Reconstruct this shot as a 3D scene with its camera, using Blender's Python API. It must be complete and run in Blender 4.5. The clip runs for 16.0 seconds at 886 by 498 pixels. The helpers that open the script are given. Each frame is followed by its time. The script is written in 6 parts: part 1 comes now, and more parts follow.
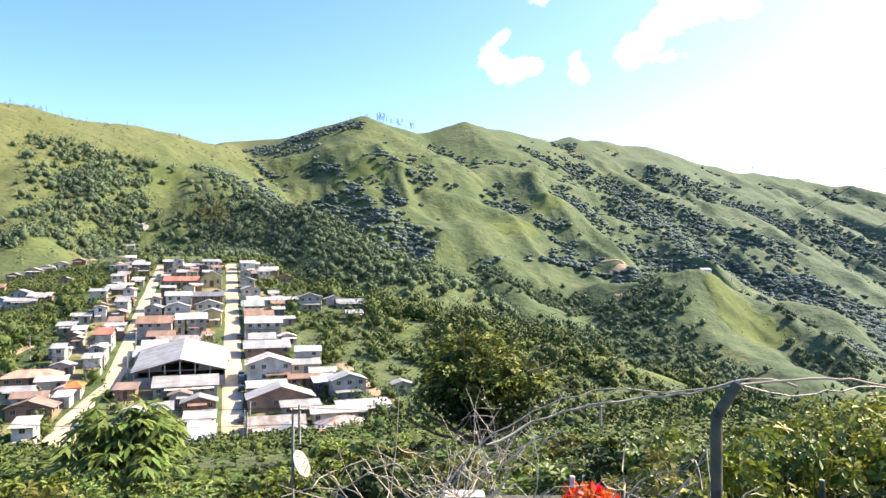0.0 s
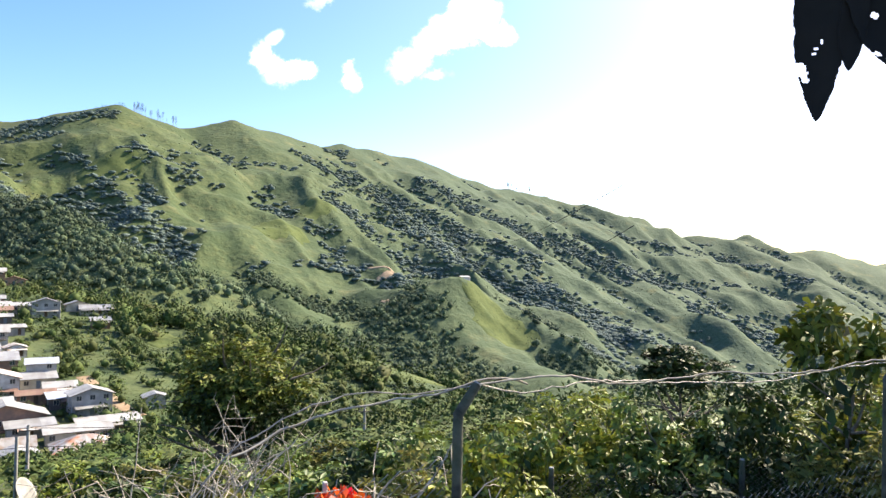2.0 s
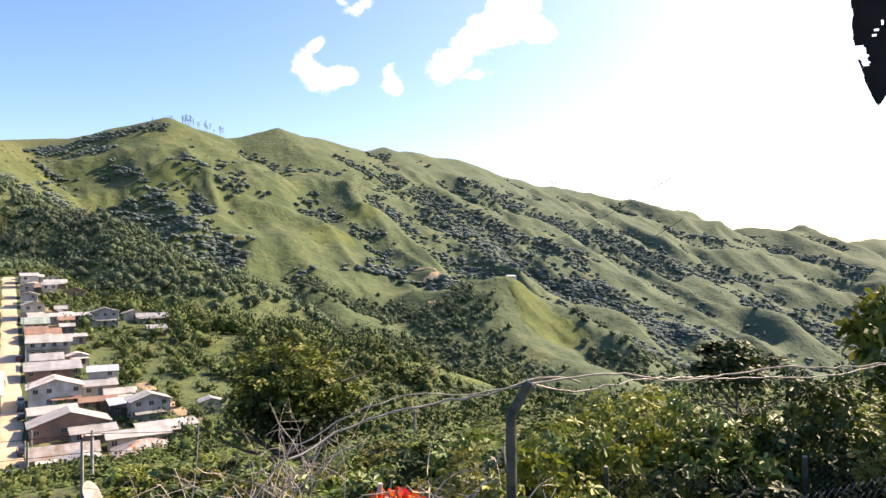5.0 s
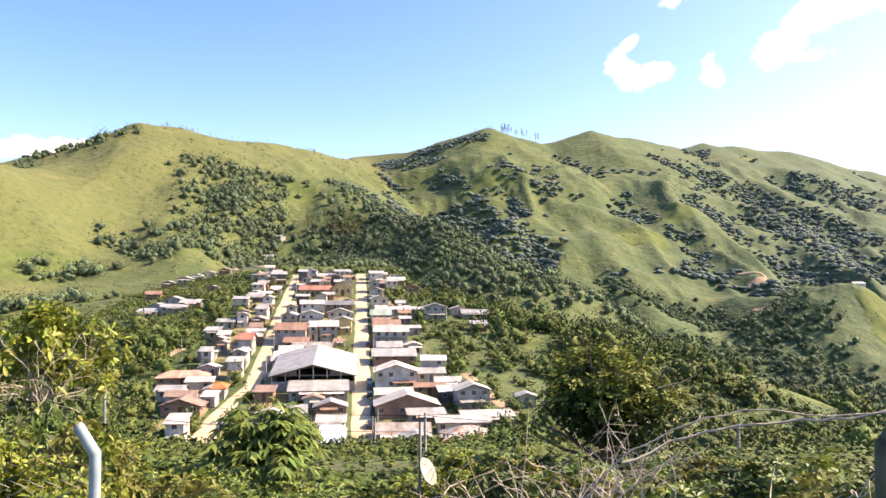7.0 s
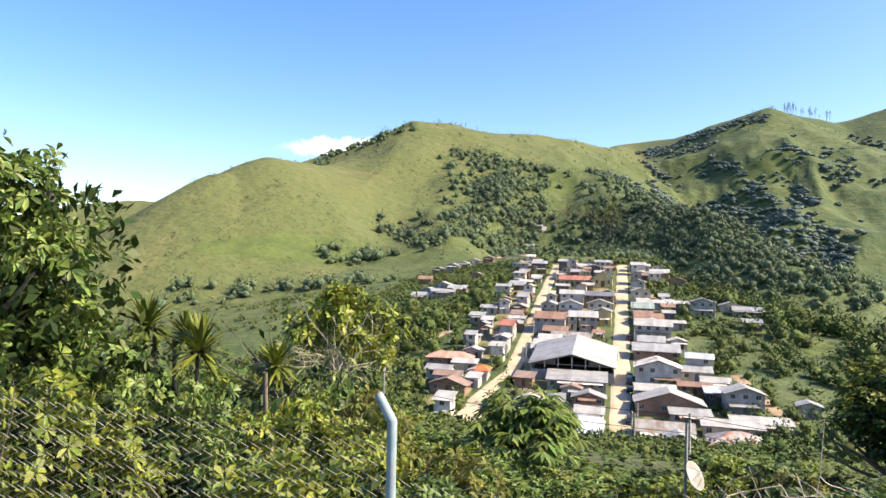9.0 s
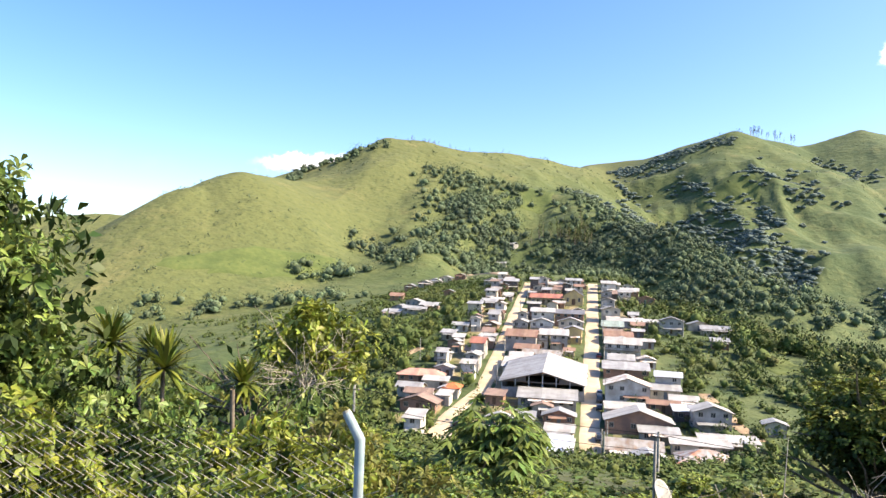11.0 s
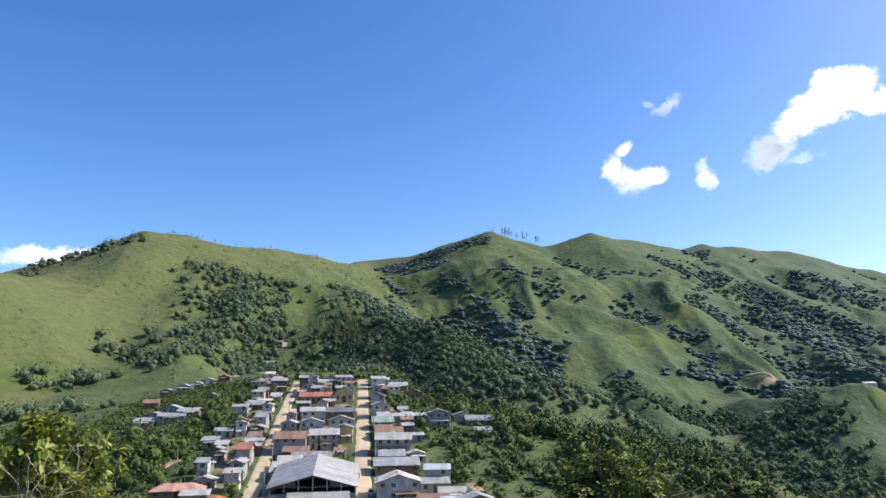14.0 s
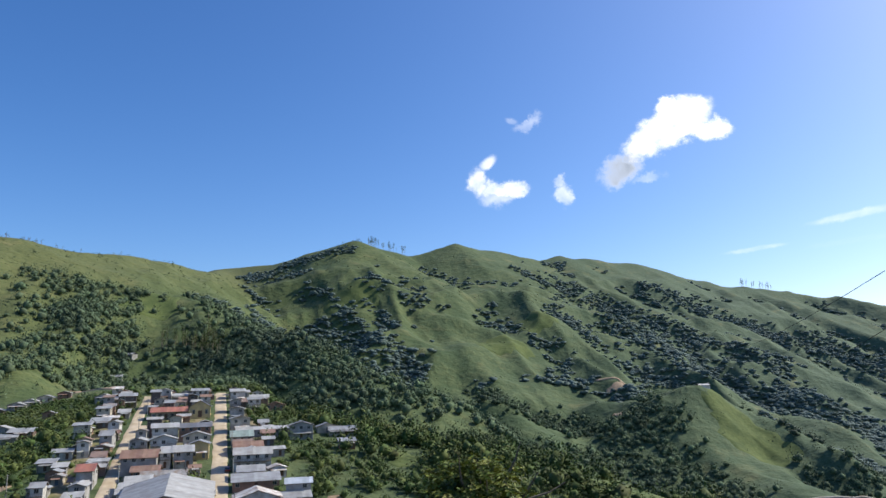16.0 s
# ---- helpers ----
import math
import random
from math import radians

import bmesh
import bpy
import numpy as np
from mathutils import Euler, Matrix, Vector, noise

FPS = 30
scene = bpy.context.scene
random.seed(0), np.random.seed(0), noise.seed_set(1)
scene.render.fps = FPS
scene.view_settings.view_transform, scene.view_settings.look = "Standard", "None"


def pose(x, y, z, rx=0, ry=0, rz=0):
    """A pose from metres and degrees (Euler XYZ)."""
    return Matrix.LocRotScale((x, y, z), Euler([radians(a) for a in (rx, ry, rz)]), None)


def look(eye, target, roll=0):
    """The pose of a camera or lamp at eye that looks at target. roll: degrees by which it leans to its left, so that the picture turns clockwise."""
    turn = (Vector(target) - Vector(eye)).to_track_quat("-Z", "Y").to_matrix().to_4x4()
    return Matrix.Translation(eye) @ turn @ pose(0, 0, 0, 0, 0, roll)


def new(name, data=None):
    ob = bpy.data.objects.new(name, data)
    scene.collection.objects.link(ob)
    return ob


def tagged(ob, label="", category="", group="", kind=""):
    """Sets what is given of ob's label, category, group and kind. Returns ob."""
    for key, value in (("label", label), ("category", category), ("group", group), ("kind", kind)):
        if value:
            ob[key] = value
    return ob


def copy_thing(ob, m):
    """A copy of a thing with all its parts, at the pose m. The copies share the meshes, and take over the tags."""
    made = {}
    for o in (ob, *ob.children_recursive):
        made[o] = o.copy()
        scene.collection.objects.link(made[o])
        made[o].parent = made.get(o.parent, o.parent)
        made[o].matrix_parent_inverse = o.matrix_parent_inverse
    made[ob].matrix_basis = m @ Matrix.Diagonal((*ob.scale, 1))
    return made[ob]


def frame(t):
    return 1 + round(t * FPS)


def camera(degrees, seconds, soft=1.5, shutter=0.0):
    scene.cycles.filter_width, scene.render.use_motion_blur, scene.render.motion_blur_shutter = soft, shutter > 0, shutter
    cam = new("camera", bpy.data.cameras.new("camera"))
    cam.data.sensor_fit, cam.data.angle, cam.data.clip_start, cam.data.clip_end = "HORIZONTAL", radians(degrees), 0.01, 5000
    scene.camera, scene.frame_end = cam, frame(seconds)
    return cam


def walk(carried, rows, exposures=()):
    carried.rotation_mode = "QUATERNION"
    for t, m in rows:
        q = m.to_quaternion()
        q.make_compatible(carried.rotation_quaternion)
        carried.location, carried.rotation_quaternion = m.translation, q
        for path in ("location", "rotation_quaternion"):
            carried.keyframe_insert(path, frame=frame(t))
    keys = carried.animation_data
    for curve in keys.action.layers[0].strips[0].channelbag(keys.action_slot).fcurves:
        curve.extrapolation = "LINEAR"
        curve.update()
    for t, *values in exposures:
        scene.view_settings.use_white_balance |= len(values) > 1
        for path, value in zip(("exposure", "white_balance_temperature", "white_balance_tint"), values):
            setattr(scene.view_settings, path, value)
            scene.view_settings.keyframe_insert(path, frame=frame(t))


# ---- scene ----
import collections

cam = camera(64.4, 16.0)
EYE, TILT, ARM = 1.6, 1.0, 0.22
# seconds, yaw, pitch, roll: held at arm's length by someone who turns on the spot
ROWS = [
    (0.0, 0.04, 0.02, 0.04), (0.5, -5.77, -0.21, -1.05), (1.0, -10.98, 0.26, -1.83), (1.5, -15.99, 0.54, -1.59),
    (2.0, -18.58, 0.69, -1.24), (2.5, -21.41, 0.45, -0.65), (3.0, -23.53, 0.27, -0.46), (3.4, -23.3, 0.3, -0.4),
    (4.4, -20.2, 0.5, 0.1), (5.0, -14.9, 0.7, 0.4),
    (5.5, -9.11, 0.73, 0.55), (6.0, -1.47, 0.62, 0.47), (6.5, 3.95, 0.69, 0.25), (7.0, 10.13, 0.91, -0.13),
    (7.5, 16.19, 0.62, -0.11), (8.0, 22.2, 0.42, -0.42), (8.5, 26.89, 0.07, -1.01), (9.0, 31.07, -0.14, -1.14),
    (9.5, 33.4, -0.1, -1.3), (10.3, 33.0, 0.4, -1.6), (11.0, 28.8, 1.3, -1.7),
    (11.5, 25.04, 2.37, -1.57), (12.0, 20.48, 4.56, -1.06), (12.5, 17.71, 7.26, -0.5), (13.0, 14.9, 8.36, -0.4),
    (13.5, 12.87, 8.95, -0.32), (14.0, 10.36, 9.31, 0.53), (14.5, 8.19, 9.56, 0.79), (15.0, 5.07, 9.8, 0.77),
    (15.5, 2.44, 10.0, 1.06), (16.0, -0.45, 9.87, 1.57),
]


def held(yaw, pitch, roll):
    a = radians(yaw)
    arm = pose(-ARM * math.sin(a), ARM * (math.cos(a) - 1), 0)
    return pose(0, 0, EYE, TILT) @ arm @ pose(0, 0, 0, 90 + pitch, roll, yaw)


walk(cam, [(t, held(yaw, pitch, roll)) for t, yaw, pitch, roll in ROWS],
     exposures=[(0.0, 1.44, 7600, 12), (3.0, 1.12, 7500, 10), (5.5, 1.12, 8600, 20), (7.0, 1.36, 8500, 20), (9.0, 1.08, 7600, 12), (11.5, 1.3, 7700, 13),
                (12.5, 0.84, 6950, 10), (13.5, 0.5, 6600, 10), (14.5, 0.36, 6450, 8), (16.0, 0.14, 6400, 8)])

# ---- light ----
SUN_AZ, SUN_EL = 71.0, 41.0        # degrees to the right of straight ahead, and up
world = bpy.data.worlds.new("sky")
scene.world = world
world.use_nodes = True


# clouds: bearing and height of each lobe in degrees, half width and half height in degrees, tilt, density
CLOUDS = [
    (21.0, 19.9, 2.0, 1.25, 10, 1.0), (19.1, 19.2, 1.9, 1.2, 20, 1.0), (22.9, 18.6, 1.5, 0.9, -12, 1.0), (19.8, 20.6, 0.9, 0.8, 0, 1.0), (17.6, 18.0, 1.9, 1.2, 30, 0.95), (15.6, 16.3, 1.7, 1.15, 30, 0.9), (17.6, 15.4, 1.4, 0.5, 0, 0.35),
    (20.6, 18.7, 2.3, 1.0, 15, 1.0), (5.6, 15.5, 1.6, 0.8, 0, 0.7),
    (3.9, 16.2, 0.95, 1.2, 0, 0.75), (6.9, 15.5, 1.3, 0.85, 10, 0.75), (4.7, 17.7, 0.9, 0.45, 35, 0.7), (5.2, 14.7, 1.6, 0.8, 0, 0.5), (11.0, 14.8, 0.75, 1.0, -10, 0.55), (10.8, 15.9, 0.5, 0.6, 0, 0.5),
    (8.1, 20.5, 1.3, 0.5, 25, 0.4), (6.9, 20.9, 0.6, 0.3, -20, 0.3), (24.9, 9.3, 2.4, 0.22, 4, 0.35), (31.6, 11.0, 3.2, 0.34, 6, 0.4), (31.4, 9.2, 3.6, 0.3, 3, 0.15), (-38.5, 8.6, 5.5, 0.9, 2, 0.75), (-53.0, 7.6, 5.0, 1.4, 0, 0.07),
    (-37.2, 15.3, 1.2, 0.45, 5, 0.06), (-35.0, 15.5, 0.9, 0.4, 0, 0.05),
]


def sky_world():
    t = world.node_tree
    t.nodes.clear()
    N, L = t.nodes.new, t.links.new
    out, bg, sky, hs = N("ShaderNodeOutputWorld"), N("ShaderNodeBackground"), N("ShaderNodeTexSky"), N("ShaderNodeHueSaturation")
    sky.sky_type, sky.sun_disc = 'NISHITA', False
    sky.sun_elevation, sky.sun_rotation = radians(SUN_EL), radians(SUN_AZ)
    sky.altitude, sky.air_density, sky.dust_density, sky.ozone_density = 1500, 1.0, 4.2, 2.5
    hs.inputs["Hue"].default_value, hs.inputs["Saturation"].default_value, hs.inputs["Value"].default_value = 0.508, 1.3, 1.1
    L(sky.outputs[0], hs.inputs["Color"])
    bg.inputs["Strength"].default_value = 0.15

    def maths(op, a, b=None):
        n = N("ShaderNodeMath")
        n.operation = op
        for i, v in enumerate((a, b)):
            if v is not None:
                if isinstance(v, (int, float)):
                    n.inputs[i].default_value = v
                else:
                    L(v, n.inputs[i])
        return n.outputs[0]

    tc = N("ShaderNodeTexCoord")
    nz, nf = N("ShaderNodeTexNoise"), N("ShaderNodeTexNoise")
    nz.inputs["Scale"].default_value, nz.inputs["Detail"].default_value, nz.inputs["Roughness"].default_value = 30, 9, 0.66
    nf.inputs["Scale"].default_value, nf.inputs["Detail"].default_value = 40, 6
    for n in (nz, nf):
        L(tc.outputs["Generated"], n.inputs["Vector"])
    sub, sc, add = N("ShaderNodeVectorMath"), N("ShaderNodeVectorMath"), N("ShaderNodeVectorMath")
    sub.operation, sc.operation, add.operation = 'SUBTRACT', 'SCALE', 'ADD'
    sub.inputs[1].default_value = (0.5, 0.5, 0.5)
    sc.inputs["Scale"].default_value = 0.05
    L(nz.outputs["Color"], sub.inputs[0])
    L(sub.outputs[0], sc.inputs[0])
    L(tc.outputs["Generated"], add.inputs[0])
    L(sc.outputs[0], add.inputs[1])
    sc2, add2 = N("ShaderNodeVectorMath"), N("ShaderNodeVectorMath")
    sc2.operation, add2.operation = 'SCALE', 'ADD'
    sc2.inputs["Scale"].default_value = 0.012
    L(sub.outputs[0], sc2.inputs[0])
    L(tc.outputs["Generated"], add2.inputs[0])
    L(sc2.outputs[0], add2.inputs[1])
    bent = [add]

    def dot(v):
        n = N("ShaderNodeVectorMath")
        n.operation = 'DOT_PRODUCT'
        n.inputs[1].default_value = v
        L(bent[0].outputs[0], n.inputs[0])
        return n.outputs["Value"]

    total = base = None
    for az, el, w, h, tilt, dens in CLOUDS:
        a, e, k = radians(az), radians(el), radians(tilt)
        bent[0] = add2 if h < 0.5 else add
        fwd = Vector((math.sin(a) * math.cos(e), math.cos(a) * math.cos(e), math.sin(e)))
        right = Vector((math.cos(a), -math.sin(a), 0))
        up = right.cross(fwd)
        r2, u2 = right * math.cos(k) + up * math.sin(k), up * math.cos(k) - right * math.sin(k)
        p, q = maths('DIVIDE', dot(r2), radians(w)), maths('DIVIDE', dot(u2), radians(h))
        d = maths('SQRT', maths('ADD', maths('MULTIPLY', p, p), maths('MULTIPLY', q, q)))
        front = maths('GREATER_THAN', dot(fwd), 0.5)
        mr = N("ShaderNodeMapRange")
        mr.interpolation_type = 'SMOOTHSTEP'
        mr.inputs[1].default_value, mr.inputs[2].default_value, mr.inputs[3].default_value, mr.inputs[4].default_value = 1.35, 0.4, 0.0, dens
        L(d, mr.inputs[0])
        m = maths('MULTIPLY', mr.outputs[0], front)
        total = m if total is None else maths('MAXIMUM', total, m)
        if (az, el) == (15.6, 16.3):
            base = m
    # the underside of the big cloud is grey
    grey = N("ShaderNodeMix")
    grey.data_type = 'RGBA'
    grey.inputs[6].default_value, grey.inputs[7].default_value = (8.2, 8.2, 8.4, 1), (1.9, 2.3, 3.1, 1)
    L(maths('MULTIPLY', base, maths('ADD', nf.outputs[0], 0.3)), grey.inputs[0])
    mix = N("ShaderNodeMix")
    mix.data_type = 'RGBA'
    wisp = N("ShaderNodeMapRange")
    wisp.interpolation_type = 'SMOOTHSTEP'
    wisp.inputs[1].default_value, wisp.inputs[2].default_value = 0.04, 1.15
    L(maths('MULTIPLY', total, maths('ADD', maths('MULTIPLY', nf.outputs[0], 1.5), 0.3)), wisp.inputs[0])
    L(wisp.outputs[0], mix.inputs[0])
    L(hs.outputs[0], mix.inputs[6])
    L(grey.outputs[2], mix.inputs[7])
    L(mix.outputs[2], bg.inputs[0])
    L(bg.outputs[0], out.inputs[0])


sky_world()
sun = new("sun", bpy.data.lights.new("sun", "SUN"))
sun.data.energy, sun.data.angle, sun.data.color = 5.0, radians(0.5), (1.0, 0.93, 0.8)
_a, _e = radians(SUN_AZ), radians(SUN_EL)
sun.matrix_world = look((math.sin(_a) * math.cos(_e) * 300, math.cos(_a) * math.cos(_e) * 300, math.sin(_e) * 300), (0, 0, 0))


# ---- materials ----
def mat(name, a, b, rough=0.9, scale=1.0, bump=0.2, detail=6.0, c=None, cscale=0.1, metal=0.0, translucent=0.0, coord="Object", spec=0.3, vary=0.0):
    """Two colours mixed by fine noise, a third by coarse noise; scales are per metre."""
    m = bpy.data.materials.new(name)
    m.use_nodes = True
    t = m.node_tree
    N, L = t.nodes.new, t.links.new
    p = t.nodes["Principled BSDF"]
    p.inputs["Roughness"].default_value, p.inputs["Metallic"].default_value = rough, metal
    p.inputs["Specular IOR Level"].default_value = spec
    tc = N("ShaderNodeTexCoord")
    n1 = N("ShaderNodeTexNoise")
    n1.inputs["Scale"].default_value, n1.inputs["Detail"].default_value = scale, detail
    L(tc.outputs[coord], n1.inputs["Vector"])
    r1 = N("ShaderNodeMapRange")
    r1.inputs[1].default_value, r1.inputs[2].default_value = 0.35, 0.65
    L(n1.outputs[0], r1.inputs[0])
    mx = N("ShaderNodeMix")
    mx.data_type = 'RGBA'
    mx.inputs[6].default_value, mx.inputs[7].default_value = (*a, 1), (*b, 1)
    L(r1.outputs[0], mx.inputs[0])
    col = mx.outputs[2]
    if c:
        n2 = N("ShaderNodeTexNoise")
        n2.inputs["Scale"].default_value, n2.inputs["Detail"].default_value = cscale, 4
        L(tc.outputs[coord], n2.inputs["Vector"])
        r2 = N("ShaderNodeMapRange")
        r2.inputs[1].default_value, r2.inputs[2].default_value = 0.45, 0.68
        L(n2.outputs[0], r2.inputs[0])
        m2 = N("ShaderNodeMix")
        m2.data_type = 'RGBA'
        m2.inputs[7].default_value = (*c, 1)
        L(r2.outputs[0], m2.inputs[0])
        L(col, m2.inputs[6])
        col = m2.outputs[2]
    if vary:
        g, hsv, r3 = N("ShaderNodeNewGeometry"), N("ShaderNodeHueSaturation"), N("ShaderNodeMapRange")
        r3.inputs[3].default_value, r3.inputs[4].default_value = 1 - vary, 1 + vary
        L(g.outputs["Random Per Island"], r3.inputs[0])
        L(r3.outputs[0], hsv.inputs["Value"])
        L(col, hsv.inputs["Color"])
        r4 = N("ShaderNodeMapRange")
        r4.inputs[3].default_value, r4.inputs[4].default_value = 0.5 - vary * 0.06, 0.5 + vary * 0.05
        mu = N("ShaderNodeMath")
        mu.operation = 'FRACT'
        m7 = N("ShaderNodeMath")
        m7.operation = 'MULTIPLY'
        m7.inputs[1].default_value = 7.3
        L(g.outputs["Random Per Island"], m7.inputs[0])
        L(m7.outputs[0], mu.inputs[0])
        L(mu.outputs[0], r4.inputs[0])
        L(r4.outputs[0], hsv.inputs["Hue"])
        col = hsv.outputs[0]
    L(col, p.inputs["Base Color"])
    if bump:
        bn = N("ShaderNodeBump")
        bn.inputs["Strength"].default_value, bn.inputs["Distance"].default_value = bump, 0.3 / scale
        L(n1.outputs[0], bn.inputs["Height"])
        L(bn.outputs[0], p.inputs["Normal"])
    if translucent:
        tr, ms = N("ShaderNodeBsdfTranslucent"), N("ShaderNodeMixShader")
        hs = N("ShaderNodeHueSaturation")
        hs.inputs["Value"].default_value, hs.inputs["Hue"].default_value = 1.5, 0.485
        L(col, hs.inputs["Color"])
        L(hs.outputs[0], tr.inputs[0])
        ms.inputs[0].default_value = translucent
        L(p.outputs[0], ms.inputs[1])
        L(tr.outputs[0], ms.inputs[2])
        L(ms.outputs[0], t.nodes["Material Output"].inputs[0])
    return m


def pasture():
    """Grazed hillside: grass mottled with weeds and low scrub, drier on the round hill to the left, haze put into the
    colour to the right.
    """
    m = mat("pasture", (0.056, 0.085, 0.03), (0.1, 0.122, 0.044), 0.95, 0.1, 0.8, 12, c=(0.045, 0.075, 0.026), cscale=0.012)
    t = m.node_tree
    N, L = t.nodes.new, t.links.new
    p = t.nodes["Principled BSDF"]
    col = p.inputs["Base Color"].links[0].from_socket
    tc, sx = N("ShaderNodeTexCoord"), N("ShaderNodeSeparateXYZ")
    L(tc.outputs["Object"], sx.inputs[0])

    def layer(colour, fac, below):
        mx = N("ShaderNodeMix")
        mx.data_type = 'RGBA'
        mx.inputs[7].default_value = (*colour, 1)
        L(fac, mx.inputs[0])
        L(below, mx.inputs[6])
        return mx.outputs[2]

    def patches(scale, lo, hi, top):
        n, r = N("ShaderNodeTexNoise"), N("ShaderNodeMapRange")
        n.inputs["Scale"].default_value, n.inputs["Detail"].default_value, n.inputs["Roughness"].default_value = scale, 8, 0.65
        r.inputs[1].default_value, r.inputs[2].default_value, r.inputs[4].default_value = lo, hi, top
        L(tc.outputs["Object"], n.inputs["Vector"])
        L(n.outputs[0], r.inputs[0])
        return r.outputs[0]

    dry = N("ShaderNodeMapRange")
    dry.inputs[1].default_value, dry.inputs[2].default_value, dry.inputs[4].default_value = -230, -420, 0.75
    L(sx.outputs[0], dry.inputs[0])
    col = layer((0.112, 0.122, 0.044), dry.outputs[0], col)
    # haze put into the colour: bluish green, stronger with growing x
    haze_tint = N("ShaderNodeMapRange")
    haze_tint.inputs[1].default_value, haze_tint.inputs[2].default_value, haze_tint.inputs[4].default_value = -150, 650, 0.85
    L(sx.outputs[0], haze_tint.inputs[0])
    col = layer((0.07, 0.108, 0.07), haze_tint.outputs[0], col)
    col = layer((0.19, 0.175, 0.075), patches(0.02, 0.56, 0.75, 0.7), col)
    col = layer((0.03, 0.052, 0.018), patches(0.3, 0.53, 0.66, 0.8), col)
    # the ground close by is dark brown, fading out from 35 to 130 m
    near, near_brown = N("ShaderNodeVectorMath"), N("ShaderNodeMapRange")
    near.operation = 'LENGTH'
    near_brown.inputs[1].default_value, near_brown.inputs[2].default_value, near_brown.inputs[3].default_value, near_brown.inputs[4].default_value = 35, 130, 0.92, 0.0
    L(tc.outputs["Object"], near.inputs[0])
    L(near.outputs["Value"], near_brown.inputs[0])
    col = layer((0.05, 0.046, 0.024), near_brown.outputs[0], col)
    L(col, p.inputs["Base Color"])
    return m


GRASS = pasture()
SAND = mat("dirt road", (0.45, 0.37, 0.265), (0.53, 0.44, 0.32), 0.95, 0.6, 0.2, 6, c=(0.38, 0.3, 0.2), cscale=0.15)
# haze put into both colours: lightened here, bluer still for the far woods
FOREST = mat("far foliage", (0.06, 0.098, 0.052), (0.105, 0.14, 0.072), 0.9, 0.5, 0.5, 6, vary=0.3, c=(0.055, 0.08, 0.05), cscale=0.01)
HAZEWOOD = mat("far foliage tinted for haze", (0.085, 0.122, 0.108), (0.12, 0.155, 0.135), 0.9, 0.5, 0.4, 6, vary=0.22)
MEADOW = mat("fresh meadow grass", (0.075, 0.105, 0.03), (0.105, 0.13, 0.04), 0.95, 0.3, 0.5, 10, c=(0.06, 0.088, 0.026), cscale=0.06)
MIDLEAF = mat("grove foliage", (0.032, 0.06, 0.013), (0.07, 0.104, 0.021), 0.8, 0.25, 0.3, 6, vary=0.4, c=(0.088, 0.108, 0.027), cscale=0.05)
DARKWOOD = mat("dark tree foliage", (0.035, 0.06, 0.022), (0.065, 0.095, 0.034), 0.8, 0.4, 0.3, 6, vary=0.35)
LEAF = mat("green leaf", (0.075, 0.125, 0.026), (0.13, 0.185, 0.042), 0.5, 2.0, 0.1, 4, vary=0.5, translucent=0.16, spec=0.35)
LIME = mat("yellow-green leaf", (0.115, 0.155, 0.024), (0.2, 0.235, 0.036), 0.5, 2.0, 0.1, 4, vary=0.5, translucent=0.18, spec=0.3)
# own colour of the dark plants, and shade painted inside other crowns
DEEP = mat("dark green leaf and crown shade", (0.02, 0.04, 0.01), (0.038, 0.064, 0.015), 0.5, 2.0, 0.1, 4, vary=0.45, translucent=0.1, spec=0.2)
OLIVE = mat("olive leaf", (0.12, 0.135, 0.035), (0.17, 0.17, 0.05), 0.5, 2.0, 0.1, 4, vary=0.4, translucent=0.25, spec=0.15)
DRYLEAF = mat("withered leaf", (0.008, 0.0065, 0.005), (0.016, 0.012, 0.009), 0.8, 8, 0.2)
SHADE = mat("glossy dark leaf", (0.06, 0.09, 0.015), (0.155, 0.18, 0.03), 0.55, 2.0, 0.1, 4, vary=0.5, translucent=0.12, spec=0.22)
CROTON = mat("red leaf", (0.5, 0.06, 0.012), (0.6, 0.16, 0.02), 0.4, 6, 0, vary=0.35, translucent=0.25)
POST = mat("mossy cement post", (0.045, 0.044, 0.034), (0.11, 0.105, 0.085), 0.95, 18, 0.5, c=(0.09, 0.1, 0.06), cscale=4)
TWIG = mat("dry twig", (0.42, 0.38, 0.32), (0.3, 0.26, 0.21), 0.9, 12, 0.3)
WIRE = mat("rusty wire", (0.26, 0.24, 0.22), (0.38, 0.36, 0.34), 0.6, 20, 0.1, metal=0.5)
PIPE = mat("pale blue painted pipe", (0.27, 0.36, 0.39), (0.2, 0.28, 0.31), 0.45, 14, 0.1, c=(0.25, 0.27, 0.26), cscale=5)
BARK = mat("bark", (0.1, 0.08, 0.06), (0.2, 0.17, 0.13), 0.9, 9, 0.5)


def sheet_metal(name, base, stain, amount, rough=0.5, metal=0.0):
    """Corrugated roofing: each sheet a little different, with rust or dirt running down it."""
    m = mat(name, base, tuple(0.82 * k for k in base), rough, 0.5, 0.0, 6, c=stain, cscale=amount, metal=metal, spec=0.4, vary=0.16)
    t = m.node_tree
    tc, w, bn = t.nodes.new("ShaderNodeTexCoord"), t.nodes.new("ShaderNodeTexWave"), t.nodes.new("ShaderNodeBump")
    w.inputs["Scale"].default_value = 2.6
    bn.inputs["Strength"].default_value, bn.inputs["Distance"].default_value = 0.35, 0.04
    t.links.new(tc.outputs["Object"], w.inputs["Vector"])
    t.links.new(w.outputs[1], bn.inputs["Height"])
    t.links.new(bn.outputs[0], t.nodes["Principled BSDF"].inputs["Normal"])
    return m


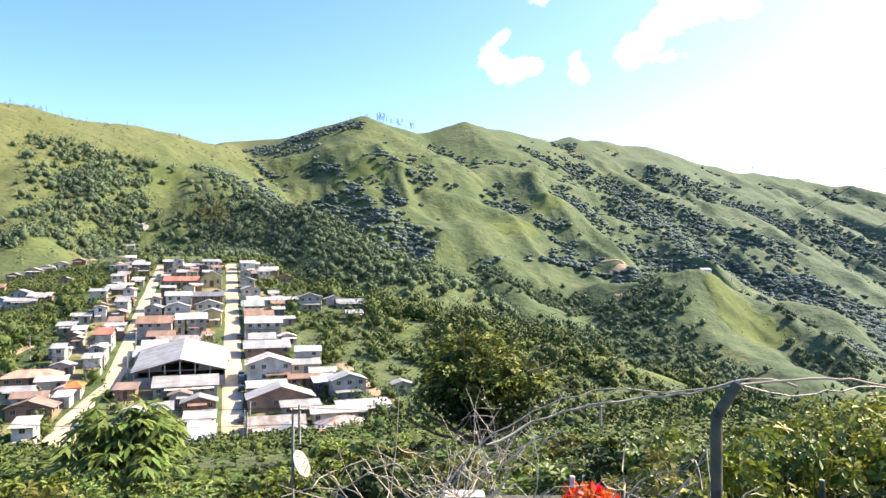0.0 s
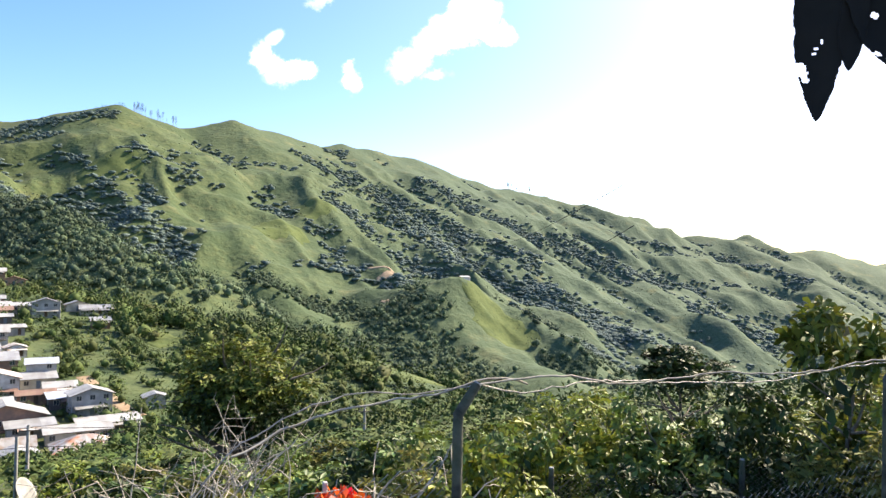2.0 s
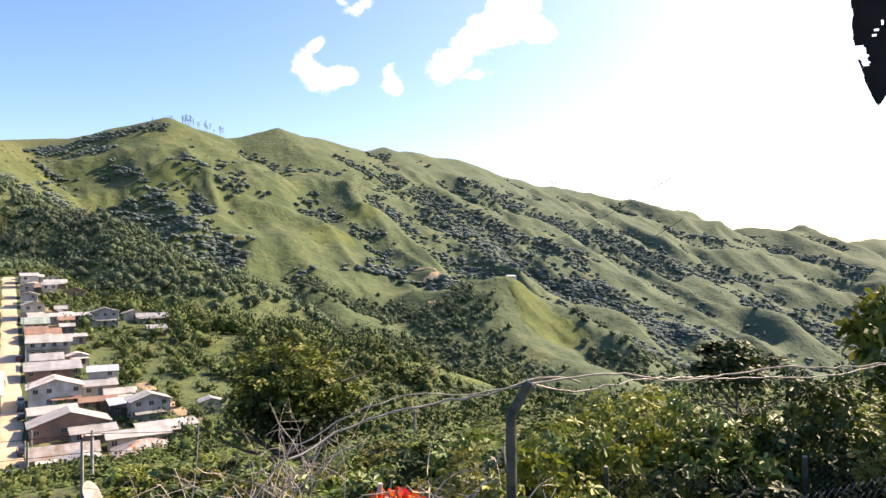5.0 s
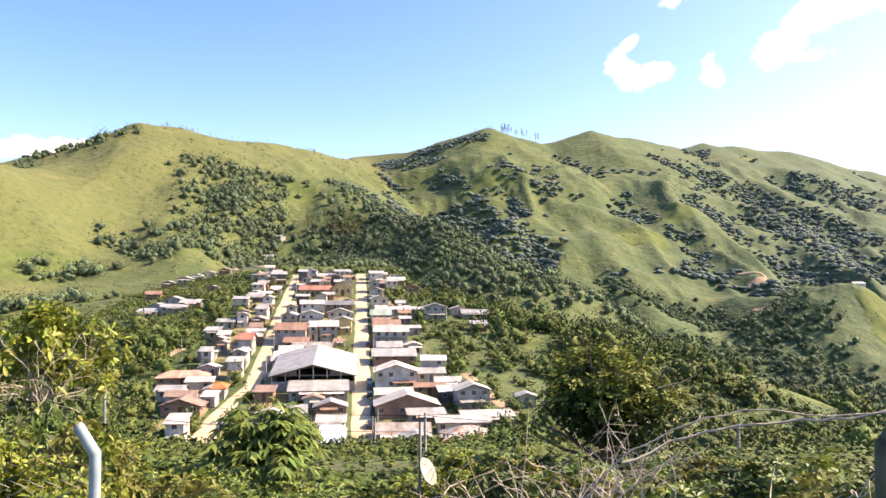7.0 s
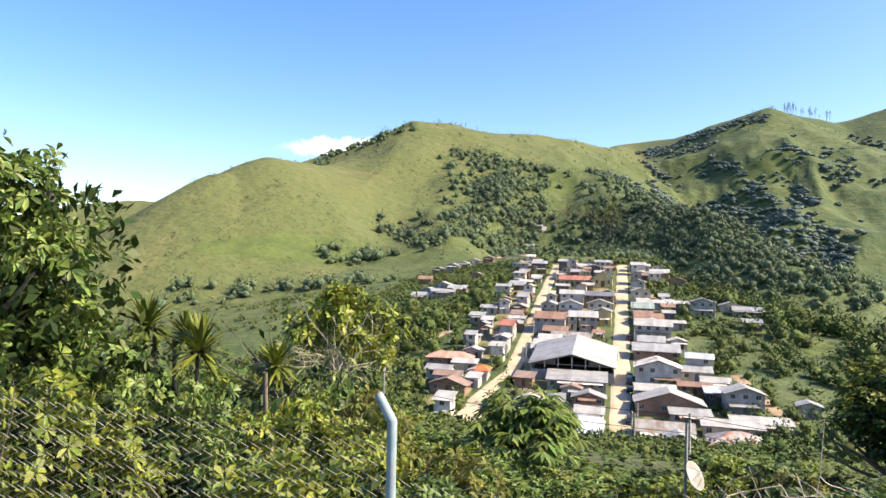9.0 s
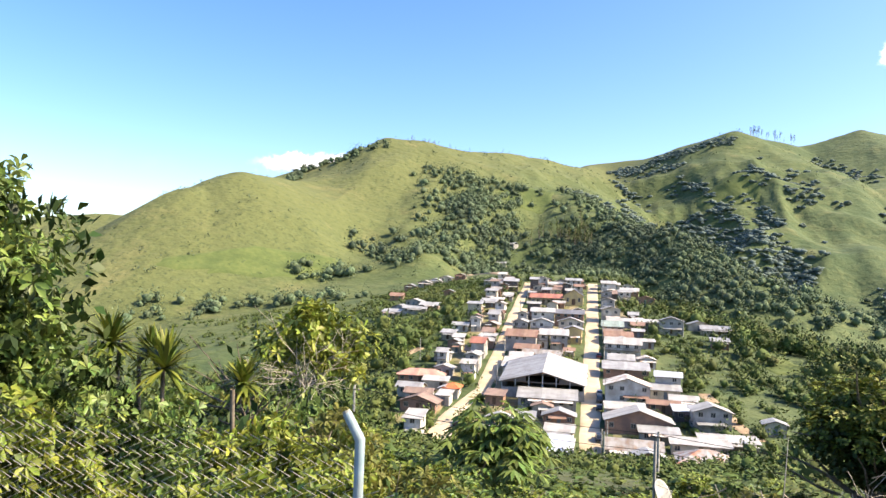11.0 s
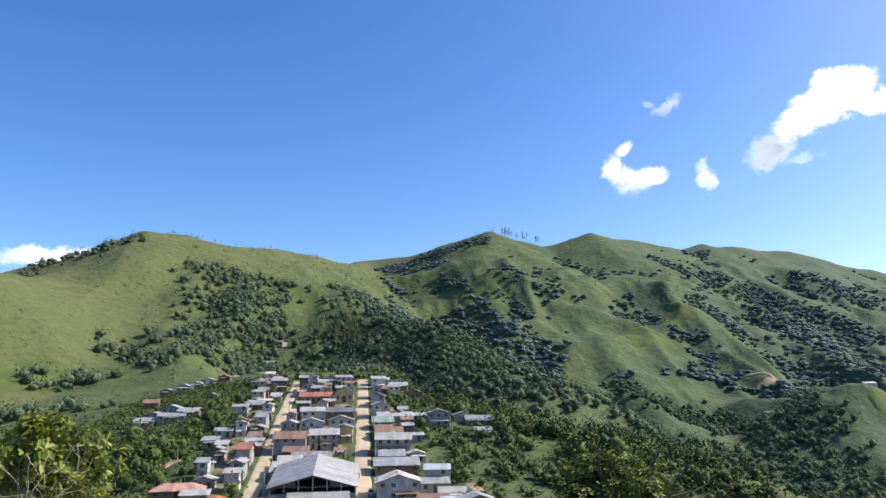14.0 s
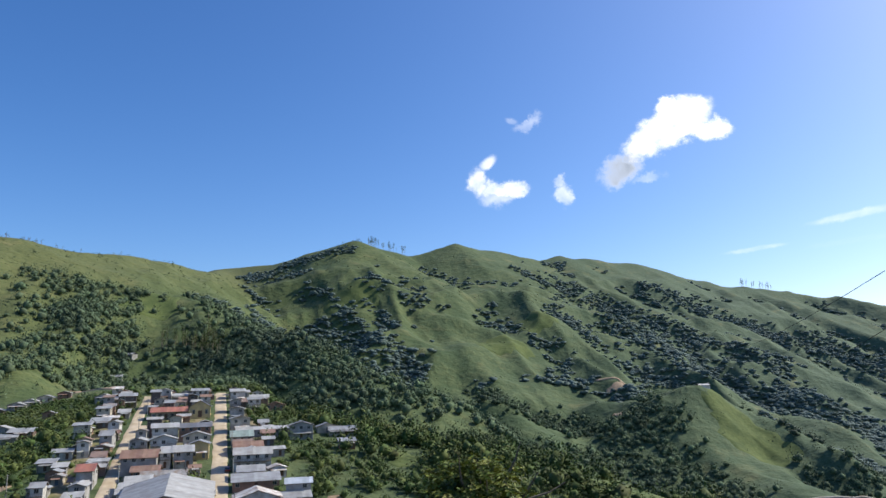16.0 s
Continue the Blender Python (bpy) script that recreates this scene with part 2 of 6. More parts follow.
ROOFS = {
    "white": sheet_metal("pale zinc roof", (0.42, 0.415, 0.4), (0.31, 0.29, 0.265), 0.35),
    "grey": sheet_metal("grey zinc roof", (0.33, 0.335, 0.34), (0.22, 0.21, 0.2), 0.3),
    "dark": sheet_metal("dark zinc roof", (0.17, 0.17, 0.18), (0.12, 0.11, 0.1), 0.3),
    "rust": sheet_metal("rusty roof", (0.27, 0.17, 0.13), (0.2, 0.11, 0.08), 0.3, 0.8),
    "redsheet": sheet_metal("patched red and white roof", (0.62, 0.6, 0.58), (0.4, 0.17, 0.11), 0.4),
    "greyrust": sheet_metal("grey roof with rust", (0.3, 0.29, 0.28), (0.22, 0.15, 0.11), 0.5, 0.7),
    "whiterust": sheet_metal("white roof with rust", (0.62, 0.6, 0.57), (0.35, 0.22, 0.15), 0.5, 0.6),
    "rustgrey": sheet_metal("rust-streaked roof", (0.4, 0.39, 0.38), (0.36, 0.14, 0.07), 0.6, 0.7),
    "brownroof": sheet_metal("brown tile roof", (0.26, 0.18, 0.15), (0.18, 0.13, 0.11), 0.4, 0.85),
    "redroof": sheet_metal("red painted roof", (0.38, 0.15, 0.11), (0.28, 0.13, 0.1), 0.4, 0.7),
    "pink": sheet_metal("faded red roof", (0.5, 0.28, 0.22), (0.38, 0.2, 0.16), 0.4, 0.8),
    "orange": sheet_metal("orange tile roof", (0.55, 0.16, 0.06), (0.42, 0.12, 0.05), 0.5, 0.8),
    "green": sheet_metal("grey-green roof", (0.3, 0.37, 0.33), (0.22, 0.26, 0.23), 0.4),
    "whiteblue": sheet_metal("pale blue-white roof", (0.48, 0.52, 0.57), (0.36, 0.4, 0.45), 0.4),
    "tarp": sheet_metal("white and blue sheeting", (0.62, 0.64, 0.68), (0.28, 0.38, 0.58), 0.5),
}
WALLS = {
    "white": mat("white plaster", (0.55, 0.54, 0.51), (0.42, 0.41, 0.38), 0.9, 0.7, 0.1, c=(0.32, 0.29, 0.25), cscale=0.3),
    "cream": mat("cream plaster", (0.5, 0.45, 0.36), (0.4, 0.36, 0.29), 0.9, 0.7, 0.1, c=(0.33, 0.28, 0.22), cscale=0.3),
    "grey": mat("bare cement wall", (0.36, 0.35, 0.33), (0.27, 0.265, 0.25), 0.95, 0.7, 0.15, c=(0.22, 0.21, 0.2), cscale=0.3),
    "brick": mat("brick wall", (0.33, 0.19, 0.13), (0.25, 0.15, 0.11), 0.95, 1.5, 0.2, c=(0.2, 0.13, 0.1), cscale=0.4),
    "yellow": mat("yellow plaster", (0.55, 0.43, 0.2), (0.46, 0.35, 0.17), 0.9, 0.7, 0.1, c=(0.38, 0.3, 0.17), cscale=0.3),
    "dark": mat("dark timber wall", (0.13, 0.11, 0.1), (0.09, 0.08, 0.075), 0.9, 1.5, 0.15),
}
PANE = mat("window pane", (0.03, 0.035, 0.04), (0.05, 0.055, 0.06), 0.15, 1.0, 0, spec=0.6)
FRAME = mat("window frame", (0.4, 0.38, 0.34), (0.3, 0.28, 0.25), 0.7, 3, 0)
DOORS = [mat("brown door", (0.12, 0.07, 0.045), (0.09, 0.055, 0.035), 0.7, 2, 0.1), mat("blue-grey metal door", (0.14, 0.17, 0.2), (0.1, 0.12, 0.15), 0.5, 2, 0.1)]
TIMBER = mat("weathered timber", (0.2, 0.16, 0.12), (0.13, 0.1, 0.08), 0.9, 4, 0.3)
CEMENT = mat("cement", (0.4, 0.39, 0.36), (0.29, 0.28, 0.26), 0.95, 5, 0.3, c=(0.2, 0.2, 0.17), cscale=1.5)
SOIL = mat("bare earth", (0.36, 0.27, 0.18), (0.28, 0.2, 0.13), 0.95, 0.3, 0.3, 6)
YARD = mat("yard", (0.27, 0.22, 0.13), (0.2, 0.17, 0.1), 0.95, 0.4, 0.3, 6, c=(0.11, 0.13, 0.04), cscale=0.12)


# ---- the lie of the land ----
STREET = radians(-16.7)           # the village streets run this way
SU, SV = (math.sin(STREET), math.cos(STREET)), (math.cos(STREET), -math.sin(STREET))


def uv(x, y):
    return x * SU[0] + y * SU[1], x * SV[0] + y * SV[1]


def xy(u, v):
    return u * SU[0] + v * SV[0], u * SU[1] + v * SV[1]


# crest lines (x, y, z) and the steepness of their flanks
RIDGES = [
    ([(-518, 1672, 286), (-369, 1608, 284), (-174, 1490, 308), (-62, 1559, 287), (52, 1599, 317), (258, 1731, 298), (321, 1771, 314), (536, 1823, 297),
      (746, 1855, 237), (897, 1843, 229), (1111, 1782, 181), (1162, 1809, 141), (1321, 1759, 103), (1469, 1704, 118), (1634, 1689, 76), (1928, 1669, 74), (2108, 1688, 39), (2477, 1692, 46)], 0.5),
    ([(-1250, 640, 40), (-1130, 700, 78), (-1040, 770, 88), (-960, 840, 70), (-800, 960, 60)], 0.5),
    ([(-612, 655, 112), (-580, 688, 130), (-509, 766, 178), (-441, 852, 175), (-407, 968, 186), (-415, 1285, 215), (-503, 1624, 273)], 0.55),
    ([(-480, 288, -15), (-475, 366, 25), (-479, 425, 68), (-481, 481, 93), (-490, 554, 97), (-491, 632, 102)], 0.62),
    ([(-422, 961, 175), (-327, 838, 129), (-225, 726, 82), (-162, 660, 54), (-88, 593, 27), (-41, 538, 9)], 0.6),
    ([(-473, 800, 164), (-406, 689, 96), (-324, 552, 41), (-287, 481, 18)], 0.55),
    ([(-171, 1470, 296), (-109, 1295, 182), (-60, 1148, 106), (12, 950, 19), (58, 758, -33)], 0.55),
    ([(52, 1589, 310), (131, 1414, 199), (177, 1258, 116), (201, 1112, 58), (236, 941, 9), (269, 859, 2), (295, 797, -8), (329, 773, -26), (358, 749, -43), (384, 725, -64), (420, 690, -95)], 0.6),
    ([(280, 830, -8), (256, 747, -39), (277, 665, -69), (287, 594, -85), (291, 547, -95)], 0.55),
    ([(319, 1761, 306), (381, 1502, 162), (427, 1281, 46), (461, 1054, -30), (477, 856, -86)], 0.55),
    ([(743, 1846, 220), (671, 1342, -14), (654, 1065, -61), (604, 859, -108)], 0.5),
    ([(1156, 1801, 136), (1021, 1360, -42), (855, 979, -110)], 0.5),
    ([(1627, 1682, 71), (1337, 1206, -68), (1097, 869, -129)], 0.5),
]


def wave(x, y, length, seed):
    """Smooth noise from -1 to 1 over numpy arrays, its hills about length metres across."""
    x, y = np.asarray(x, float) / length + seed * 17.3, np.asarray(y, float) / length - seed * 9.1
    i, j = np.floor(x), np.floor(y)
    fx, fy = x - i, y - j
    fx, fy = fx * fx * (3 - 2 * fx), fy * fy * (3 - 2 * fy)

    def h(a, b):
        s = np.sin(a * 127.1 + b * 311.7 + seed * 74.7) * 43758.5453
        return (s - np.floor(s)) * 2 - 1
    return (h(i, j) * (1 - fx) + h(i + 1, j) * fx) * (1 - fy) + (h(i, j + 1) * (1 - fx) + h(i + 1, j + 1) * fx) * fy


def crest(x, y, line, steep):
    """Height of one ridge: along its crest, falling away on both flanks."""
    best = np.full(x.shape, -1e4)
    for (ax, ay, az), (bx, by, bz) in zip(line, line[1:]):
        dx, dy = bx - ax, by - ay
        k = np.clip(((x - ax) * dx + (y - ay) * dy) / (dx * dx + dy * dy), 0, 1)
        d = np.hypot(x - ax - k * dx, y - ay - k * dy)
        best = np.maximum(best, az + k * (bz - az) - steep * (np.sqrt(d * d + 15.0 ** 2) - 15.0))
    return best


def soft(v, w):
    return w * np.log1p(np.exp(np.clip(v / w, -40, 40)))


def shelf(x, y):
    """The slope under the camera and the shelf that carries the village."""
    u, v = uv(x, y)
    z = np.interp(u, [-300, -12, -3, 1.5, 3.6, 30, 170, 430, 470], [20, 1.2, 0.0, -0.15, -1.5, -8.6, -40.4, 0.9, 5.0])
    z = z - 0.07 * soft(v - 38, 8) - 0.16 * soft(-v - 70, 8)
    z = z - 0.5 * soft(u - (345 - 0.9 * (v - 45)), 10) * (1 / (1 + np.exp(np.clip(-(v - 36) / 5, -60, 60))))
    return z - 0.4 * soft(v - 165, 12) - 0.35 * soft(-v - 330, 20)


def height(x, y):
    x, y = np.asarray(x, float), np.asarray(y, float)
    r = np.hypot(x, y)
    hills = [crest(x, y, line, steep) for line, steep in RIDGES]
    top = np.full(x.shape, 0.0)
    w = 9.0
    m = np.maximum.reduce(hills)
    top = m + w * np.log(sum(np.exp((h - m) / w) for h in hills))
    rough = np.clip((r - 380) / 400, 0, 1) * np.clip((x + 480) / 220, 0.3, 1)
    top = top + rough * (8 - 30 * np.abs(wave(x, y, 170, 1)) + 4 - 16 * np.abs(wave(x, y, 80, 2)) + 2.2 * wave(x, y, 32, 3) + 8 - 26 * np.abs(wave(x * 0.96 + y * 0.29, (y * 0.96 - x * 0.29) * 0.26, 105, 6)) + 4 - 14 * np.abs(wave(x * 0.96 + y * 0.29, (y * 0.96 - x * 0.29) * 0.3, 48, 7)) + 1.5 - 5 * np.abs(wave(x * 0.96 + y * 0.29, (y * 0.96 - x * 0.29) * 0.4, 24, 8)) + 1.2 * wave(x, y, 12, 9)) * np.clip((290 - m) / 130, 0.2, 1)
    low = shelf(x, y) + np.clip((r - 60) / 300, 0, 1) * np.clip(np.abs(uv(x, y)[1] + 15) / 60 - 0.8, 0, 1) * (3 * wave(x, y, 60, 4) + 1.2 * wave(x, y, 25, 5))
    floor = -70 - 0.10 * np.clip(x, 0, 1500) - np.clip(r - 2600, 0, 3000) * 0.1
    m = np.maximum(np.maximum(top, low), floor)
    return m + 5 * np.log(np.exp((top - m) / 5) + np.exp((low - m) / 5) + np.exp((floor - m) / 5) * 0.2) * np.clip((r - 150) / 150, 0, 1)


def flat_mesh(name, verts, faces, material, smooth=True):
    me = bpy.data.meshes.new(name)
    me.from_pydata(verts, [], faces)
    me.materials.append(material)
    if smooth:
        me.shade_smooth()
    return new(name, me)


def ground():
    az = np.concatenate([np.linspace(-72, 66, 620), np.linspace(66, 288, 60)[1:-1]])
    rr = np.concatenate([[0.0], np.geomspace(0.8, 60, 70), np.geomspace(62, 400, 90)[:-1], np.geomspace(400, 2300, 260)[:-1], np.geomspace(2300, 4600, 30)])
    A, R = np.meshgrid(np.radians(az), rr)
    X, Y = R * np.sin(A), R * np.cos(A)
    Z = height(X, Y)
    n, k = len(rr), len(az)
    idx = np.arange(n * k).reshape(n, k)
    nxt = np.roll(idx, -1, axis=1)
    quads = np.stack([idx[:-1], nxt[:-1], nxt[1:], idx[1:]], -1).reshape(-1, 4)
    ob = flat_mesh("ground", np.stack([X, Y, Z], -1).reshape(-1, 3).tolist(), quads[:, ::-1].tolist(), GRASS)
    return tagged(ob, "green pasture hillsides and valley slopes round the village", "hillside", kind="structure")


ground()


# ---- the village ----
def mesh_of(name, bm, material, smooth=False):
    me = bpy.data.meshes.new(name)
    bm.to_mesh(me)
    bm.free()
    me.materials.append(material)
    if smooth:
        me.shade_smooth()
    return me


def part(name, bm, material, parent, label="", smooth=False):
    """Links a bmesh, or a mesh already made, as one part under a thing."""
    ob = new(name, mesh_of(name, bm, material, smooth) if isinstance(bm, bmesh.types.BMesh) else bm)
    ob.parent = parent
    if label:
        ob["label"] = label
    return ob


def thing(name, m, label, category, group=""):
    ob = new(name)
    ob.empty_display_size = 0.2
    ob.matrix_world = m
    return tagged(ob, label, category, group)


def box(bm, x0, y0, z0, x1, y1, z1):
    v = [bm.verts.new(p) for p in ((x0, y0, z0), (x1, y0, z0), (x1, y1, z0), (x0, y1, z0), (x0, y0, z1), (x1, y0, z1), (x1, y1, z1), (x0, y1, z1))]
    for f in ((3, 2, 1, 0), (4, 5, 6, 7), (0, 1, 5, 4), (1, 2, 6, 5), (2, 3, 7, 6), (3, 0, 4, 7)):
        bm.faces.new([v[i] for i in f])


def slab(bm, a, b, c, d, thick):
    """A sheet through four corners, thick downwards."""
    top = [bm.verts.new(p) for p in (a, b, c, d)]
    low = [bm.verts.new((p[0], p[1], p[2] - thick)) for p in (a, b, c, d)]
    bm.faces.new(top)
    bm.faces.new(low[::-1])
    for i in range(4):
        j = (i + 1) % 4
        bm.faces.new((top[j], top[i], low[i], low[j]))


def pitched(bm, e0, e1, r0, r1, rng, sheet=1.0, thick=0.06):
    """One roof slope from eave e0-e1 up to ridge r0-r1, laid in sheets that differ a little in level."""
    e0, e1, r0, r1 = (Vector(p) for p in (e0, e1, r0, r1))
    n = max(2, round((e1 - e0).length / sheet))
    for i in range(n):
        a, b = i / n, (i + 1) / n
        up = Vector((0, 0, rng.uniform(0, 0.05)))
        out = (e0 - r0).normalized() * rng.uniform(0, 0.15)
        slab(bm, e0.lerp(e1, a) + up + out, e0.lerp(e1, b) + up + out, r0.lerp(r1, b) + up, r0.lerp(r1, a) + up, thick)


def opening(parent, kind, x, z, w, h, face, depth, rng):
    """A window or a door on the front (face 0), the left side (1) or the right side (2)."""
    bm = bmesh.new()
    b = 0.1
    if kind == "window":
        for q in ((-w / 2 - b, z - b, w / 2 + b, z), (-w / 2 - b, z + h, w / 2 + b, z + h + b), (-w / 2 - b, z, -w / 2, z + h), (w / 2, z, w / 2 + b, z + h), (-0.04, z, 0.04, z + h)):
            box(bm, q[0], -0.08, q[1], q[2], 0.02, q[3])
        ob = part("window", bm, FRAME, parent)
        bm = bmesh.new()
        box(bm, -w / 2, -0.03, z, w / 2, 0.02, z + h)
        part("pane", bm, PANE, ob)
    else:
        box(bm, -w / 2, -0.05, z, w / 2, 0.02, z + h)
        ob = part("door", bm, rng.choice(DOORS), parent)
    if face == 0:
        ob.matrix_local = pose(x, -depth / 2, 0)
    else:
        ob.matrix_local = pose(-depth / 2 if face == 1 else depth / 2, x, 0, 0, 0, -90 if face == 1 else 90)
    return ob


def roof_parts(bm, material, parent):
    """The sheets of a roof over the boards that carry them."""
    boards = bm.copy()
    for v in boards.verts:
        v.co.z -= 0.12
        v.co.x *= 0.985
        v.co.y *= 0.985
    under = part("roof", boards, TIMBER, parent)
    under["kind"] = "stuff"
    top = part("roofing", bm, material, under)
    top["kind"] = "stuff"
    return under


ROOF_WORDS = {"gable": "gabled", "gabled": "pitched", "shed": "low lean-to", "hip": "hipped"}
NUMBER_WORDS = {1: "one-storey", 2: "two-storey", 3: "three-storey"}
house_rng = random.Random(5)
PLOTS = [(223, -14, 26, 22), (358, -23, 17, 11), (359, -9.5, 11, 11)]     # u, v, width, depth of what is built


def lane(u):
    """The middle line of the second street, which bends towards the hall as it comes down."""
    return float(np.interp(u, [170, 190, 205, 217, 268, 330, 415], [-36.5, -38.0, -35.5, -32.4, -34.0, -36.0, -37.5]))


def house(u, v, w, d, n, kind, roof, wall):
    """A house at u along and v across the streets: width, depth, storeys, roof shape, roof and wall finish."""
    rng = house_rng
    if -46.5 < v < -41 and u > 196:
        v += lane(u) + 37.5
    PLOTS.append((u, v, w, d))
    x, y = xy(u, v)
    z = float(height(x, y)) + 0.1
    m = pose(x, y, z, 0, 0, 16.7 + rng.uniform(-5, 5))
    ob = thing("house", m, f"{NUMBER_WORDS[n]} {wall}-walled house under a {ROOF_WORDS[kind]} {ROOFS[roof].name}", "house", "village houses")
    h = 2.6 * n + rng.uniform(-0.2, 0.2)
    rise = {"gable": 0.34 * w / 2, "gabled": 0.46 * d / 2, "shed": 0.22 * d, "hip": 0.5 * min(w, d) / 2}[kind]
    a, b, o = w / 2 - 0.35, d / 2 - 0.35, 0.1
    bm = bmesh.new()
    box(bm, -a, -b, -2.5, a, b, h)
    ends = []
    if kind == "gable":
        ends = [((-a, s * b, h), (a, s * b, h), (0, s * b, h + rise * 0.93)) for s in (-1, 1)]
    elif kind == "gabled":
        ends = [((s * a, -b, h), (s * a, b, h), (s * a, 0, h + rise * 0.93)) for s in (-1, 1)]
    elif kind == "shed":
        ends = [((s * a, -b, h), (s * a, b, h), (s * a, b, h + rise * 0.9)) for s in (-1, 1)]
        bm.faces.new([bm.verts.new(p) for p in ((a, b, h), (-a, b, h), (-a, b, h + rise * 0.9), (a, b, h + rise * 0.9))])
    for tri in ends:
        bm.faces.new([bm.verts.new(p) for p in tri])
    part("wall", bm, WALLS[wall], ob)
    bm = bmesh.new()
    A, B, e = w / 2 + 0.25, d / 2 + 0.35, h - 0.02
    if kind == "gable":
        for s in (-1, 1):
            pitched(bm, (s * A, -B * s, e - 0.05), (s * A, B * s, e - 0.05), (0, -B * s, e + rise), (0, B * s, e + rise), rng)
    elif kind == "gabled":
        for s in (-1, 1):
            pitched(bm, (A * s, s * B, e - 0.1), (-A * s, s * B, e - 0.1), (A * s, 0, e + rise), (-A * s, 0, e + rise), rng)
    elif kind == "shed":
        pitched(bm, (-A, -B, e), (A, -B, e), (-A, B, e + rise), (A, B, e + rise), rng)
    else:
        k = max(0.0, A - B)
        pitched(bm, (-A, -B, e), (A, -B, e), (-k, 0, e + rise), (k, 0, e + rise), rng)
        pitched(bm, (A, B, e), (-A, B, e), (k, 0, e + rise), (-k, 0, e + rise), rng)
        pitched(bm, (A, -B, e), (A, B, e), (k, 0, e + rise), (k, 0, e + rise), rng)
        pitched(bm, (-A, B, e), (-A, -B, e), (-k, 0, e + rise), (-k, 0, e + rise), rng)
    roof_parts(bm, ROOFS[roof], ob)
    for k in range(n):
        cols = max(1, int((w - 1) / 2.6))
        for i in range(cols):
            px = -a + (i + 0.5) * 2 * a / cols
            if k == 0 and i == cols // 2:
                opening(ob, "door", px, 0.0, 1.0, 2.1, 0, 2 * b, rng)
            elif rng.random() < 0.8:
                opening(ob, "window", px, 2.7 * k + 1.0, 1.1, 1.1, 0, 2 * b, rng)
        face = 2 if v < -37 or (-20 < v < 0) else 1
        for i in range(max(1, int(d / 3.2))):
            if rng.random() < 0.7:
                opening(ob, "window", -b + (i + 0.5) * 2 * b / max(1, int(d / 3.2)), 2.7 * k + 1.0, 1.0, 1.1, face, 2 * a, rng)
    if rng.random() < 0.5:
        bm = bmesh.new()
        ah, aw = 2.45, rng.uniform(0.5, 0.95)
        ax = rng.uniform(-1, 1) * a * (1 - aw)
        pitched(bm, (ax - a * aw, -b - rng.uniform(1.4, 2.4), ah - 0.45), (ax + a * aw, -b - 1.9, ah - 0.45), (ax - a * aw, -b + 0.05, ah), (ax + a * aw, -b + 0.05, ah), rng)
        awn = part("awning", bm, ROOFS[rng.choice(("white", "grey", "rust", "whiterust"))], ob)
        awn["kind"] = "stuff"
        for sx in (-0.95, 0.95):
            bm = bmesh.new()
            box(bm, ax + sx * a * aw - 0.06, -b - 1.7, -1.5, ax + sx * a * aw + 0.06, -b - 1.58, ah - 0.4)
            part("awning_post", bm, TIMBER, ob)
    elif n > 1 and rng.random() < 0.8:
        bm = bmesh.new()
        box(bm, -a, -b - 1.0, 2.62, a, -b - 0.003, 2.78)
        for i in range(int(2 * a / 0.5) + 1):
            box(bm, -a + i * 0.5, -b - 0.98, 2.78, -a + i * 0.5 + 0.05, -b - 0.93, 3.6)
        box(bm, -a, -b - 1.0, 3.6, a, -b - 0.9, 3.68)
        part("balcony", bm, TIMBER, ob)
    return ob


house(160.0, -6.3, 5.4, 8.0, 1, "shed", "tarp", "cream")
house(171.0, -6.5, 5.9, 6.0, 1, "shed", "redsheet", "white")
house(182.0, -7.3, 7.4, 6.0, 1, "gabled", "white", "cream")
house(193.0, -8.1, 8.9, 6.0, 1, "gable", "grey", "brick")
house(206.0, -12.1, 16.9, 8.0, 1, "shed", "grey", "grey")
house(239.0, -6.8, 6.4, 8.0, 1, "gable", "rust", "brick")
house(235.4, -25.0, 8.0, 4.9, 1, "gabled", "white", "white")
house(247.0, -24.0, 8.0, 6.0, 1, "shed", "white", "white")
house(252.9, -17.0, 14.0, 5.8, 1, "gabled", "greyrust", "cream")
house(259.1, -23.0, 9.0, 6.8, 1, "gabled", "rust", "brick")
house(268.0, -25.8, 11.8, 10.0, 2, "gabled", "rust", "grey")
house(272.0, -17.9, 4.2, 8.0, 2, "shed", "white", "white")
house(272.0, -12.3, 7.0, 8.0, 2, "shed", "white", "grey")
house(283.0, -7.3, 7.4, 8.0, 2, "gable", "grey", "yellow")
house(292.0, -20.4, 9.7, 7.0, 2, "gable", "white", "white")
house(296.0, -8.8, 10.4, 6.0, 2, "gable", "white", "cream")
house(291.0, -28.6, 6.7, 7.0, 2, "gable", "white", "grey")
house(312.0, -21.4, 10.4, 7.0, 2, "shed", "white", "white")
house(312.0, -9.9, 12.8, 7.0, 2, "shed", "dark", "brick")
house(406.0, -28.9, 7.7, 8.0, 2, "gable", "white", "white")
house(411.0, -18.0, 10.0, 7.0, 1, "gable", "white", "grey")
house(401.3, -11.0, 9.0, 5.9, 2, "shed", "grey", "white")
house(390.7, -30.4, 6.9, 4.9, 1, "shed", "rust", "brick")
house(403.0, -21.1, 7.7, 6.0, 1, "shed", "white", "cream")
house(406.7, -7.0, 6.9, 4.9, 1, "gable", "grey", "brick")
house(385.3, -31.4, 5.0, 5.9, 3, "shed", "grey", "dark")
house(392.0, -45.3, 8.4, 7.0, 2, "shed", "grey", "dark")
house(410.0, -58.0, 9.0, 8.0, 1, "gable", "white", "white")
house(345.0, -50.0, 8.0, 7.0, 1, "shed", "grey", "dark")
house(328.0, -43.6, 5.0, 7.0, 2, "gable", "white", "white")
